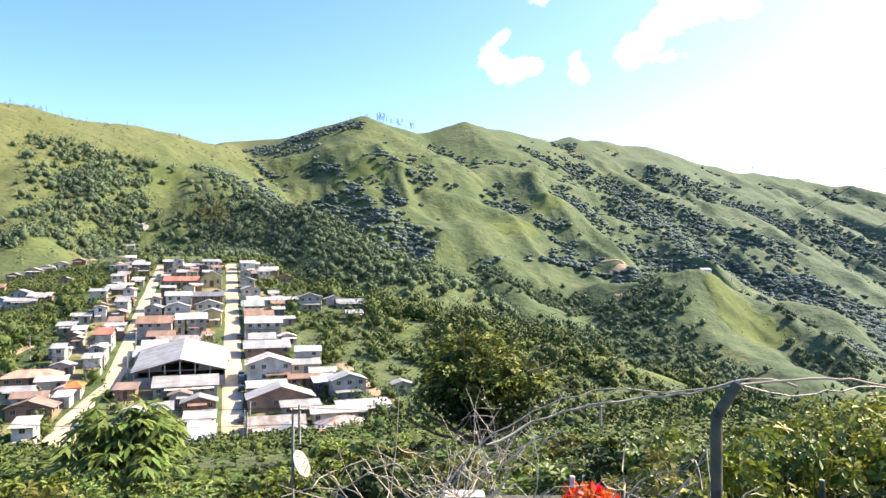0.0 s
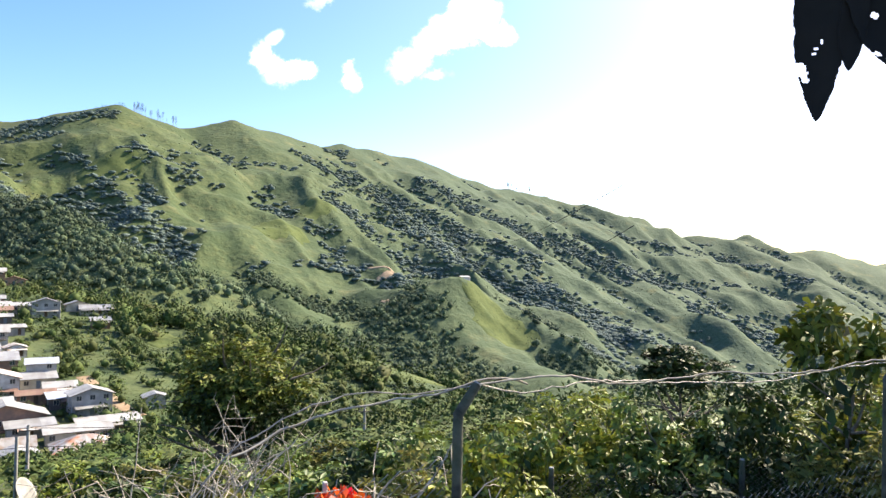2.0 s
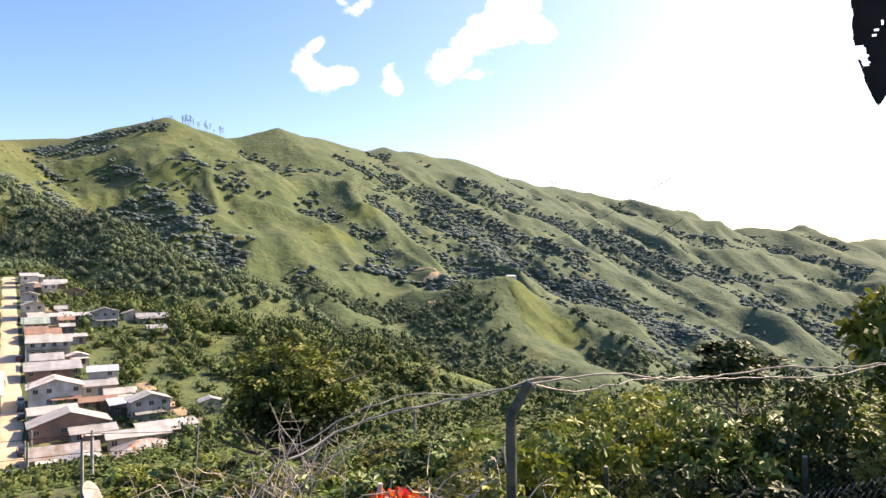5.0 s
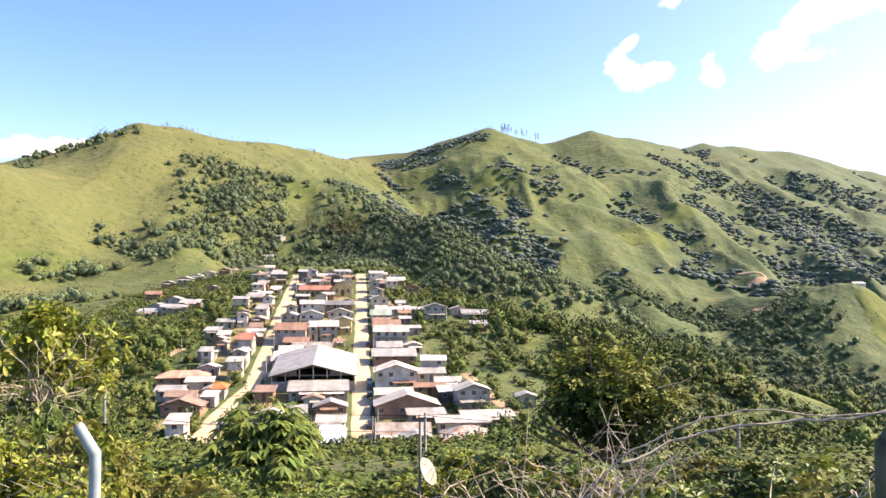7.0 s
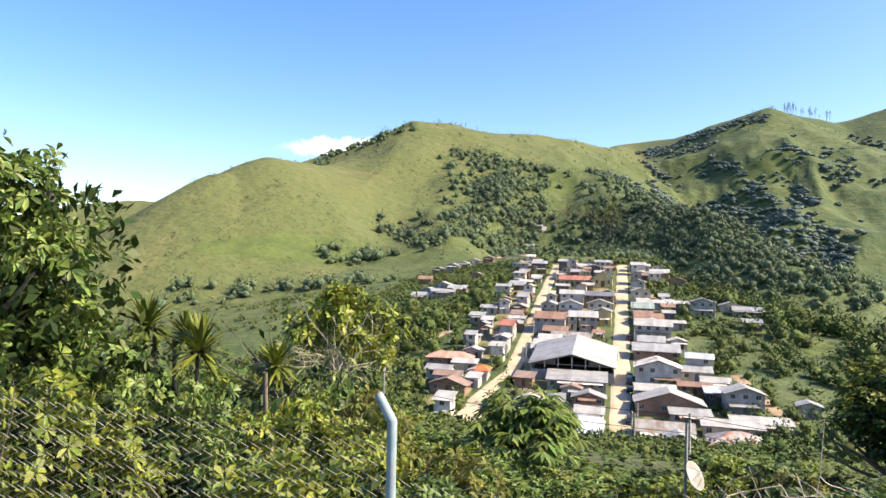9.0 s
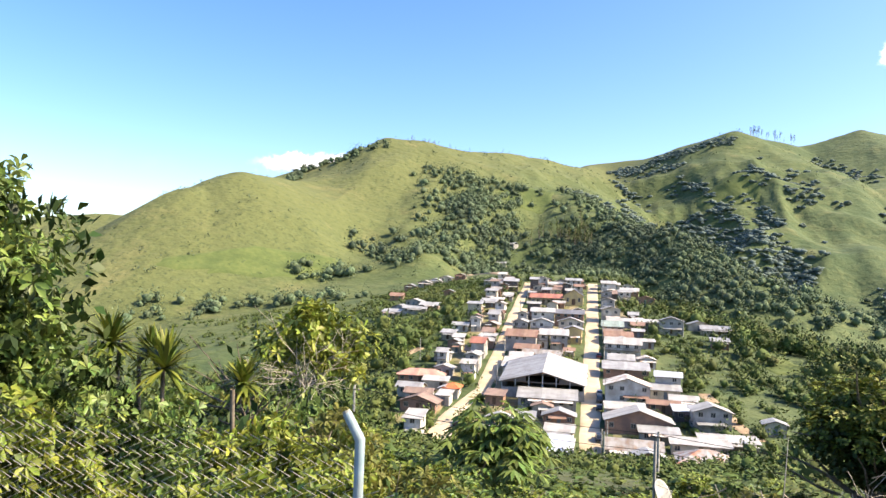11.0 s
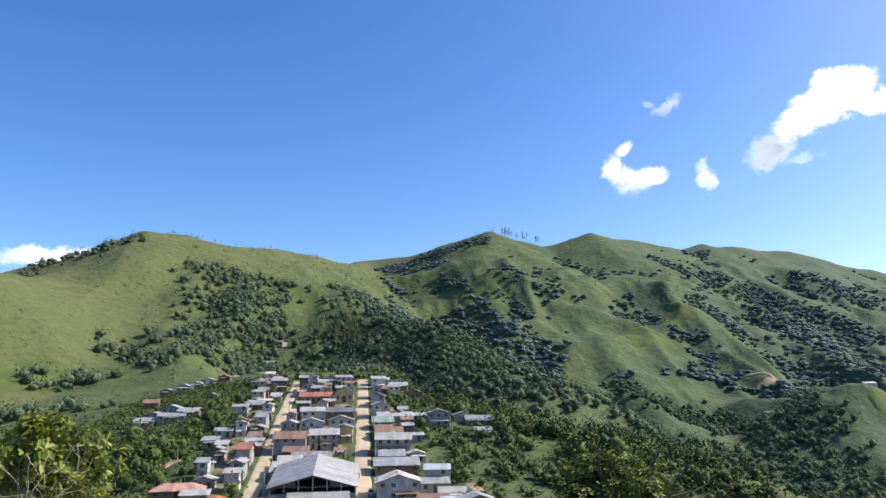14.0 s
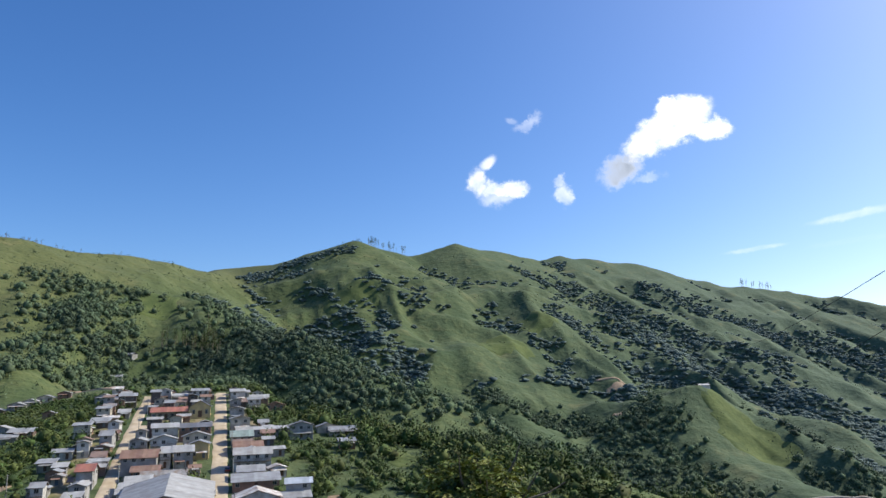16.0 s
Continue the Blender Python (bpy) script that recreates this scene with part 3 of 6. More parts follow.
house(363.0, -43.8, 5.4, 7.0, 1, "shed", "white", "grey")
house(304.3, -43.6, 5.0, 7.6, 2, "gabled", "grey", "grey")
house(296.7, -44.0, 5.9, 7.6, 1, "gable", "white", "brick")
house(282.0, -43.6, 5.0, 7.0, 1, "gabled", "brownroof", "brick")
house(254.0, -43.8, 5.4, 8.0, 2, "gabled", "redroof", "grey")
house(238.0, -43.6, 5.0, 9.0, 2, "gable", "white", "grey")
house(226.0, -43.6, 5.0, 4.5, 2, "shed", "white", "white")
house(220.3, -53.0, 15.0, 6.9, 1, "hip", "pink", "brick")
house(209.1, -43.6, 5.0, 7.3, 1, "hip", "orange", "white")
house(214.8, -47.0, 8.0, 4.2, 1, "shed", "white", "cream")
house(202.3, -49.0, 8.5, 5.0, 1, "gabled", "brownroof", "white")
house(195.7, -47.0, 11.0, 6.6, 1, "gable", "brownroof", "brick")
house(176.0, -43.6, 5.0, 6.0, 2, "shed", "white", "white")
house(207.4, -53.0, 8.0, 5.4, 1, "gabled", "grey", "cream")
house(201.3, -42.6, 4.2, 4.6, 1, "shed", "white", "white")
house(407.0, 6.1, 5.0, 8.0, 2, "gable", "white", "dark")
house(395.0, 8.0, 8.0, 7.0, 2, "shed", "white", "white")
house(368.0, 6.5, 5.9, 7.0, 2, "gable", "white", "grey")
house(348.0, 7.0, 6.9, 8.0, 2, "gable", "white", "grey")
house(324.0, 7.8, 8.4, 8.0, 2, "gable", "white", "cream")
house(394.0, 19.0, 10.0, 7.0, 1, "gabled", "white", "brick")
house(374.0, 26.0, 10.0, 7.0, 1, "gable", "rust", "brick")
house(303.0, 8.1, 8.9, 9.0, 1, "gabled", "green", "grey")
house(286.0, 10.0, 11.0, 8.0, 1, "gabled", "rust", "brick")
house(264.0, 11.0, 13.0, 9.0, 2, "gabled", "white", "white")
house(313.6, 18.0, 24.0, 5.1, 1, "shed", "white", "grey")
house(307.4, 32.0, 10.0, 7.1, 2, "gable", "grey", "grey")
house(252.0, 10.0, 9.0, 7.0, 1, "shed", "grey", "grey")
house(241.0, 11.1, 14.9, 8.0, 1, "shed", "grey", "brick")
house(215.4, 10.4, 13.1, 10.4, 2, "gable", "whiterust", "white")
house(226.3, 23.0, 8.0, 5.6, 2, "gabled", "whiteblue", "grey")
house(220.7, 21.6, 9.1, 5.6, 1, "shed", "grey", "cream")
house(207.9, 20.0, 9.0, 4.2, 1, "gabled", "rust", "brick")
house(212.6, 26.0, 8.0, 5.2, 1, "gabled", "white", "grey")
house(202.0, 9.1, 10.9, 6.0, 1, "gabled", "white", "grey")
house(193.0, 12.3, 17.4, 9.0, 1, "gable", "white", "brick")
house(185.7, 17.0, 10.0, 4.2, 1, "shed", "grey", "grey")
house(203.5, 27.0, 10.0, 4.7, 1, "shed", "whiteblue", "dark")
house(197.7, 31.0, 10.0, 7.0, 2, "gable", "white", "grey")
house(179.6, 26.0, 14.0, 4.2, 1, "shed", "white", "cream")
house(183.8, 33.0, 14.0, 4.2, 1, "shed", "white", "cream")
house(174.3, 10.3, 13.4, 8.1, 1, "gabled", "greyrust", "grey")
house(167.7, 13.0, 8.0, 5.1, 1, "gable", "grey", "brick")
house(170.0, 26.0, 13.0, 10.0, 1, "hip", "rustgrey", "brick")
house(311.6, 50.0, 12.0, 6.4, 1, "gabled", "grey", "grey")
house(362.0, 66.0, 9.0, 7.0, 1, "gable", "white", "brick")
house(199.0, 47.0, 6.0, 5.0, 1, "gable", "grey", "cream")
house(288.0, 48.0, 7.0, 5.0, 1, "shed", "grey", "brick")
house(317.4, 44.0, 9.0, 5.4, 1, "gable", "grey", "cream")
house(426.0, -101.9, 8.8, 7.0, 1, "gable", "white", "grey")
house(433.0, -97.0, 8.0, 7.0, 1, "gable", "white", "white")
house(440.0, -91.4, 8.4, 7.0, 1, "gable", "grey", "cream")
house(445.0, -83.6, 7.4, 7.0, 1, "gable", "white", "brick")
house(422.0, -110.1, 7.8, 6.0, 1, "gable", "grey", "brick")
house(345.0, -95.0, 9.0, 7.0, 1, "gable", "grey", "grey")
house(358.0, -91.0, 9.0, 7.0, 1, "gable", "white", "grey")
house(340.4, -79.0, 10.0, 6.4, 1, "shed", "grey", "brick")
house(334.6, -85.0, 12.0, 5.4, 1, "shed", "grey", "grey")
house(333.0, -96.0, 9.0, 6.0, 1, "shed", "grey", "grey")
house(277.0, -56.0, 6.0, 5.0, 1, "shed", "grey", "cream")
house(264.0, -51.0, 5.0, 5.0, 1, "gable", "grey", "brick")
house(378.0, -77.0, 6.0, 5.0, 1, "gable", "white", "brick")
house(384.0, -108.0, 8.0, 6.0, 1, "gabled", "rust", "brick")
house(302, 95, 8, 6, 1, "gabled", "white", "brick")


def small_sheds():
    """Lean-tos and small houses that fill the plots between the larger ones."""
    rng = random.Random(77)
    made = 0
    for i in range(900):
        u = rng.uniform(172, 418)
        v = rng.choice((rng.uniform(-33, -4.5), rng.uniform(4.5, 20), rng.uniform(-54, -42)))
        w, d = rng.uniform(4, 7.5), rng.uniform(3.6, 6)
        if any(abs(u - a) < (d + D) / 2 and abs(v - b) < (w + W) / 2 for a, b, W, D in PLOTS):
            continue
        if abs(v) < 3.8 + w / 2 or abs(v - lane(u)) < 2.8 + w / 2 or 335 < u < 347 or 172 < u < 190 and v < -25:
            continue
        house(round(u, 1), round(v, 1), round(w, 1), round(d, 1), 1 if rng.random() < 0.75 else 2, rng.choice(("shed", "gabled", "gable")), rng.choice(("white", "white", "grey", "grey", "rust", "whiterust", "greyrust", "brownroof")), rng.choice(("white", "grey", "brick", "cream", "dark")))
        made += 1
        if made == 75:
            break


small_sheds()


def great_hall():
    """The market hall: an open-fronted shed with a broad gable, its ridge climbing with the slope."""
    x, y = xy(223, -14)
    z = float(height(x, y)) - 1.2
    ob = thing("market_hall", pose(x, y, z, 0, 0, 16.7), "large open-fronted market hall with a broad pale zinc gable roof", "hall")
    w, d, h, top = 12.2, 11.5, 4.3, 7.6
    rng = random.Random(2)

    def climb(bm):
        for v in bm.verts:
            v.co.z += 0.14 * (v.co.y + d) if v.co.z > 0 else 0
        return bm

    for s in (-1, 1):
        bm = bmesh.new()
        pitched(bm, (s * (w + 0.6), -s * (d + 0.8), h - 0.1), (s * (w + 0.6), s * (d + 0.8), h - 0.1), (0, -s * (d + 0.8), top), (0, s * (d + 0.8), top), rng, 1.0, 0.08)
        # left slope faces away from the sun: its shade put into a greyer sheet
        roof_parts(climb(bm), ROOFS["white" if s > 0 else "grey"], ob)
    for x0, x1, y0, y1, t in ((-w, w, d - 0.25, d, h), (-w, -w + 0.25, -d, d - 0.25, h), (w - 0.25, w, -d, d - 0.25, h), (-w + 0.25, w - 0.25, -d, -d + 0.25, 2.4)):
        bm = bmesh.new()
        box(bm, x0, y0, -3, x1, y1, t)
        part("wall", climb(bm), WALLS["grey"], ob)
    for i in range(7):
        px = -w + 0.15 + i * (2 * w - 0.3) / 6
        bm = bmesh.new()
        box(bm, px - 0.15, -d - 0.1, 2.4, px + 0.15, -d + 0.2, h + (1 - abs(px) / w) * (top - h) - 0.35)
        part("column", bm, CEMENT, ob)
    bm = bmesh.new()
    for s in (-1, 1):
        slab(bm, (s * w, -d, h - 0.2), (0, -d, top - 0.2), (0, -d + 0.2, top - 0.2), (s * w, -d + 0.2, h - 0.2), 0.4)
    part("truss", bm, TIMBER, ob)
    for s in (-1, 1):
        bm = bmesh.new()
        q = [(s * w, h), (s * w * 0.4, h), (s * w * 0.4, h + 0.6 * (top - h) - 0.4)]
        f = [bm.verts.new((px, -d + 0.05, pz)) for px, pz in q]
        g = [bm.verts.new((px, -d + 0.15, pz)) for px, pz in q]
        bm.faces.new(f)
        bm.faces.new(g[::-1])
        for k in range(3):
            bm.faces.new((f[k], f[(k + 1) % 3], g[(k + 1) % 3], g[k]))
        part("gable_board", bm, WALLS["dark"], ob)
    bm = bmesh.new()
    box(bm, -w, -d + 0.3, h - 0.3, w, -d + 0.4, h)
    part("beam", bm, TIMBER, ob)


def school():
    """The long red-roofed school with its veranda."""
    x, y = xy(358, -23)
    z = float(height(x, y))
    ob = thing("school", pose(x, y, z, 0, 0, 16.7), "long low building with a red tile roof and an open veranda", "school")
    rng = random.Random(3)
    bm = bmesh.new()
    box(bm, -7.6, -2.2, -2, 7.6, 3.6, 3.4)
    part("wall", bm, WALLS["cream"], ob)
    bm = bmesh.new()
    pitched(bm, (-8.2, -4.6, 3.1), (8.2, -4.6, 3.1), (-8.2, 0.2, 5.2), (8.2, 0.2, 5.2), rng)
    pitched(bm, (8.2, 4.3, 3.2), (-8.2, 4.3, 3.2), (8.2, 0.2, 5.2), (-8.2, 0.2, 5.2), rng)
    roof_parts(bm, ROOFS["redroof"], ob)
    for i in range(8):
        bm = bmesh.new()
        box(bm, -7.8 + i * 2.2, -4.3, -1.5, -7.6 + i * 2.2, -4.1, 3.15)
        part("column", bm, TIMBER, ob)
    for i in range(6):
        opening(ob, "window" if i % 2 else "door", -6.5 + i * 2.6, 0.9 if i % 2 else 0, 1.3, 1.3 if i % 2 else 2.1, 0, 4.4, rng)


def church():
    x, y = xy(359, -9.5)
    z = float(height(x, y))
    ob = thing("church", pose(x, y, z, 0, 0, 16.7), "brown church with a tall gabled front and a dark roof", "church")
    rng = random.Random(4)
    bm = bmesh.new()
    box(bm, -4.6, -4.6, -2, 4.6, 5, 4.8)
    bm.faces.new([bm.verts.new(p) for p in ((-4.6, -4.6, 4.8), (4.6, -4.6, 4.8), (0, -4.6, 7.6))])
    part("wall", bm, WALLS["yellow"], ob, "ochre front wall")
    bm = bmesh.new()
    for s in (-1, 1):
        pitched(bm, (s * 5.2, -5.0 * s, 4.55), (s * 5.2, 5.4 * s, 4.55), (0, -5.0 * s, 7.7), (0, 5.4 * s, 7.7), rng)
    roof_parts(bm, ROOFS["dark"], ob)
    opening(ob, "door", 0, 0, 1.8, 3.0, 0, 9.2, rng)
    for px in (-2.8, 2.8):
        opening(ob, "window", px, 1.6, 0.9, 1.8, 0, 9.2, rng)


great_hall()
school()
church()


def strip(name, pts, width, lift, material, label, category="road"):
    """A road laid on the ground along points given in village coordinates, with a kerb-thick edge."""
    dense = []
    for (u0, v0), (u1, v1) in zip(pts, pts[1:]):
        k = max(2, int(math.hypot(u1 - u0, v1 - v0) / 2.5))
        dense += [(u0 + (u1 - u0) * i / k, v0 + (v1 - v0) * i / k) for i in range(k)]
    dense.append(pts[-1])
    verts, faces = [], []
    for i, (u, v) in enumerate(dense):
        (ua, va), (ub, vb) = dense[max(0, i - 1)], dense[min(len(dense) - 1, i + 1)]
        L = math.hypot(ub - ua, vb - va)
        nu, nv = -(vb - va) / L, (ub - ua) / L
        for k in range(7):
            f = (k - 3) / 3
            ww = width / 2 * (1 + 0.14 * float(wave(u * 1.0, v + k * 3.0, 7, 8))) * f
            x, y = xy(u + nu * ww, v + nv * ww)
            verts.append((x, y, float(height(x, y)) + (lift if abs(k - 3) < 3 else -0.25)))
    for i in range(len(dense) - 1):
        for k in range(6):
            a = i * 7 + k
            faces.append((a, a + 7, a + 8, a + 1))
    ob = flat_mesh(name, verts, [f[::-1] for f in faces] if (verts[1][0] - verts[0][0]) else faces, material)
    return tagged(ob, label, category, kind="structure")


strip("yard", [(172, -18.7), (250, -18.7), (420, -18.7)], 31.5, 0.07, YARD, "trodden earth and weeds between the houses", "yard")
strip("yard", [(168, 12), (250, 11), (412, 10)], 17, 0.07, YARD, "trodden earth and weeds between the houses", "yard")
strip("yard", [(172, -47), (250, -47), (412, -47)], 15.5, 0.07, YARD, "trodden earth and weeds between the houses", "yard")
strip("road", [(150, 1), (175, 0.3), (300, 0), (425, -0.5)], 6.8, 0.16, SAND, "sunlit pale dirt street between rows of houses")
strip("road", [(166, -36), (180, -37.5), (190, -38), (205, -35.5), (217, -32.4), (268, -34), (330, -36), (415, -37.5)], 5.8, 0.16, SAND, "sunlit pale dirt street between rows of houses")
strip("road", [(181, -42), (181, -34)], 13, 0.24, SAND, "open dirt square at the end of the street", "square")
strip("road", [(231, -34), (228, -28), (230, -27)], 5, 0.22, SAND, "short dirt lane beside the market hall")
strip("road", [(341, -36), (341, -14), (341, 0)], 8, 0.22, SAND, "dirt yard before the school", "yard")
strip("road", [(418, -40), (420, -20), (418, 4)], 5, 0.22, SAND, "dirt lane at the top of the village")
strip("path", [(192, 42), (205, 38), (216, 36), (228, 34)], 5, 0.2, SOIL, "bare brown earth track below the houses", "path")
strip("path", [(236, -74), (250, -68), (262, -64)], 4, 0.2, SOIL, "bare earth path among the trees", "path")


# ---- woods, scrub and single plants on the hills ----
def raw_mesh(name, verts, faces, material, smooth=False):
    """A mesh straight from arrays; all faces have the same number of corners."""
    verts, faces = np.asarray(verts, np.float32), np.asarray(faces, np.int32)
    k = faces.shape[1]
    me = bpy.data.meshes.new(name)
    me.vertices.add(len(verts))
    me.vertices.foreach_set("co", verts.ravel())
    me.loops.add(faces.size)
    me.loops.foreach_set("vertex_index", faces.ravel())
    me.polygons.add(len(faces))
    me.polygons.foreach_set("loop_start", np.arange(len(faces), dtype=np.int32) * k)
    me.update(calc_edges=True)
    me.materials.append(material)
    if smooth:
        me.shade_smooth()
    return me


def blob_template(rng, lobes, sub):
    """A lumpy crown of a few overlapping lobes, about 1 across and sitting at 0."""
    V, Fc, n = [], [], 0
    for i in range(lobes):
        bm = bmesh.new()
        bmesh.ops.create_icosphere(bm, subdivisions=sub, radius=1)
        v = np.array([p.co[:] for p in bm.verts])
        f = np.array([[p.index for p in q.verts] for q in bm.faces])
        bm.free()
        r = rng.uniform(0.3, 0.46) if lobes > 1 else 0.5
        off = rng.normal(size=3) * (0.2, 0.2, 0.16) if lobes > 1 else np.zeros(3)
        bumps = 1 + 0.3 * np.sin(v @ rng.normal(size=3) * 3.1 + rng.uniform(0, 6)) * np.sin(v @ rng.normal(size=3) * 4.3) + rng.normal(size=len(v)) * 0.13
        v = v * bumps[:, None] * r * (1, 1, 0.85) + off + (0, 0, 0.42)
        V.append(v)
        Fc.append(f + n)
        n += len(v)
    return np.concatenate(V), np.concatenate(Fc)


def leaf_template(rng, n, size, lobes=5, spread=0.3, hang=0.0):
    """A crown of n loose leaves round a few lobes, about 1 across; size is a leaf's length."""
    centres = rng.normal(size=(lobes, 3)) * (spread, spread, spread * 0.7)
    radii = rng.uniform(0.2, 0.34, lobes)
    pick = rng.integers(0, lobes, n)
    way = rng.normal(size=(n, 3))
    way /= np.linalg.norm(way, axis=1)[:, None]
    pos = centres[pick] + way * (radii[pick] * rng.uniform(0.55, 1.08, n) ** 0.6)[:, None] + (0, 0, 0.5)
    axis = way * 0.7 + rng.normal(size=(n, 3)) * 0.55 + (0, 0, 0.15 - hang)
    axis /= np.linalg.norm(axis, axis=1)[:, None]
    normal = way * 0.5 + rng.normal(size=(n, 3)) * 0.45 + (0, 0, 0.6)
    side = np.cross(axis, normal)
    side /= np.linalg.norm(side, axis=1)[:, None] + 1e-9
    up = np.cross(side, axis)
    ln = (size * rng.uniform(0.6, 1.3, n))[:, None]
    v = np.stack([pos, pos + axis * ln * 0.5 + side * ln * 0.27 + up * ln * 0.06, pos + axis * ln - up * ln * 0.1, pos + axis * ln * 0.5 - side * ln * 0.27 + up * ln * 0.06], 1)
    return v.reshape(-1, 3), np.arange(n * 4).reshape(n, 4)


def shard_template(rng, n, size, lobes=5, spread=0.24, core=True):
    """A far crown: leafy shards round a few lobes over a small dark core."""
    v, f = leaf_template(rng, n, size, lobes, spread)
    q = v.reshape(-1, 4, 3)
    v = np.stack([(q[:, 0] * 0.35 + q[:, 1] * 0.65) * 1.0, q[:, 2], (q[:, 3] * 1.15 + q[:, 0] * -0.15)], 1).reshape(-1, 3)
    f = np.arange(len(v)).reshape(-1, 3)
    if core:
        cv, cf = blob_template(rng, 1, 1)
        cv = (cv - (0, 0, 0.42)) * 0.72 + (0, 0, 0.42)
        v, f = np.concatenate([v, cv]), np.concatenate([f, cf + len(v)])
    return v, f


def canopy_template(rng, lobes, shards, size):
    """A far crown of rounded lobes with leafy shards standing off them."""
    bv, bf = blob_template(rng, lobes, 1)
    v, f = shard_template(rng, shards, size, lobes, 0.26, False)
    return np.concatenate([bv, v]), np.concatenate([bf, f + len(bv)])


def rosette_template(rng, n, size, lobes, spread, per=7, wide=0.2):
    """n leaves in whorls at the twig ends: each leaf broadest towards its tip and folded along the rib."""
    m = max(1, n // per)
    centres = rng.normal(size=(lobes, 3)) * (spread, spread, spread * 0.7)
    pick = rng.integers(0, lobes, m)
    way = rng.normal(size=(m, 3))
    way /= np.linalg.norm(way, axis=1)[:, None]
    pos = centres[pick] + way * (rng.uniform(0.2, 0.34, lobes)[pick] * rng.uniform(0.5, 1.08, m) ** 0.6)[:, None] + (0, 0, 0.5)
    axis = way * 0.8 + rng.normal(size=(m, 3)) * 0.3 + (0, 0, 0.55)
    axis /= np.linalg.norm(axis, axis=1)[:, None]
    a = np.cross(axis, rng.normal(size=(m, 3)))
    a /= np.linalg.norm(a, axis=1)[:, None] + 1e-9
    b = np.cross(axis, a)
    ang = (np.arange(per)[None] / per * 2 * np.pi + rng.uniform(0, 6.28, (m, 1)) + rng.normal(size=(m, per)) * 0.25)[..., None]
    d = a[:, None] * np.cos(ang) + b[:, None] * np.sin(ang) + axis[:, None] * rng.uniform(-0.15, 0.75, (m, per, 1))
    d /= np.linalg.norm(d, axis=2)[..., None]
    side = np.cross(d, np.broadcast_to(axis[:, None], d.shape))
    side /= np.linalg.norm(side, axis=2)[..., None] + 1e-9
    up = np.cross(side, d)
    ln = size * rng.uniform(0.65, 1.25, (m, per, 1))
    base = pos[:, None] + d * ln * 0.08
    droop = np.array((0, 0, -0.16)) * ln
    p, q, tip = base + d * ln * 0.38, base + d * ln * 0.72 + droop * 0.35, base + d * ln + droop
    v = np.stack([base, p + side * ln * wide * 0.7 + up * ln * 0.05, q + side * ln * wide + up * ln * 0.05, tip, q - side * ln * wide + up * ln * 0.05, p - side * ln * wide * 0.7 + up * ln * 0.05], 2).reshape(-1, 3)
    k = np.arange(m * per)[:, None] * 6
    return v, np.concatenate([k + (0, 1, 2, 3), k + (0, 3, 4, 5)])


def scatter(name, templates, places, material, label, category, seed, smooth=False):
    """One object of many plants: places are rows of x, y, z, width, height."""
    rng = np.random.default_rng(seed)
    places = np.asarray(places, float)
    V, Fc, n = [], [], 0
    which = rng.integers(0, len(templates), len(places))
    for i, (tv, tf) in enumerate(templates):
        p = places[which == i]
        if not len(p):
            continue
        a = rng.uniform(0, 6.283, len(p))
        c, s = np.cos(a)[:, None], np.sin(a)[:, None]
        X = (tv[:, 0] * c - tv[:, 1] * s) * p[:, 3:4] + p[:, 0:1]
        Y = (tv[:, 0] * s + tv[:, 1] * c) * p[:, 3:4] + p[:, 1:2]
        Z = tv[:, 2] * p[:, 4:5] + p[:, 2:3]
        V.append(np.stack([X, Y, Z], -1).reshape(-1, 3))
        Fc.append((tf[None] + (np.arange(len(p)) * len(tv))[:, None, None]).reshape(-1, tf.shape[1]) + n)
        n += len(p) * len(tv)
    ob = new(name, raw_mesh(name, np.concatenate(V), np.concatenate(Fc), material, smooth))
    return tagged(ob, label, category, kind="stuff")


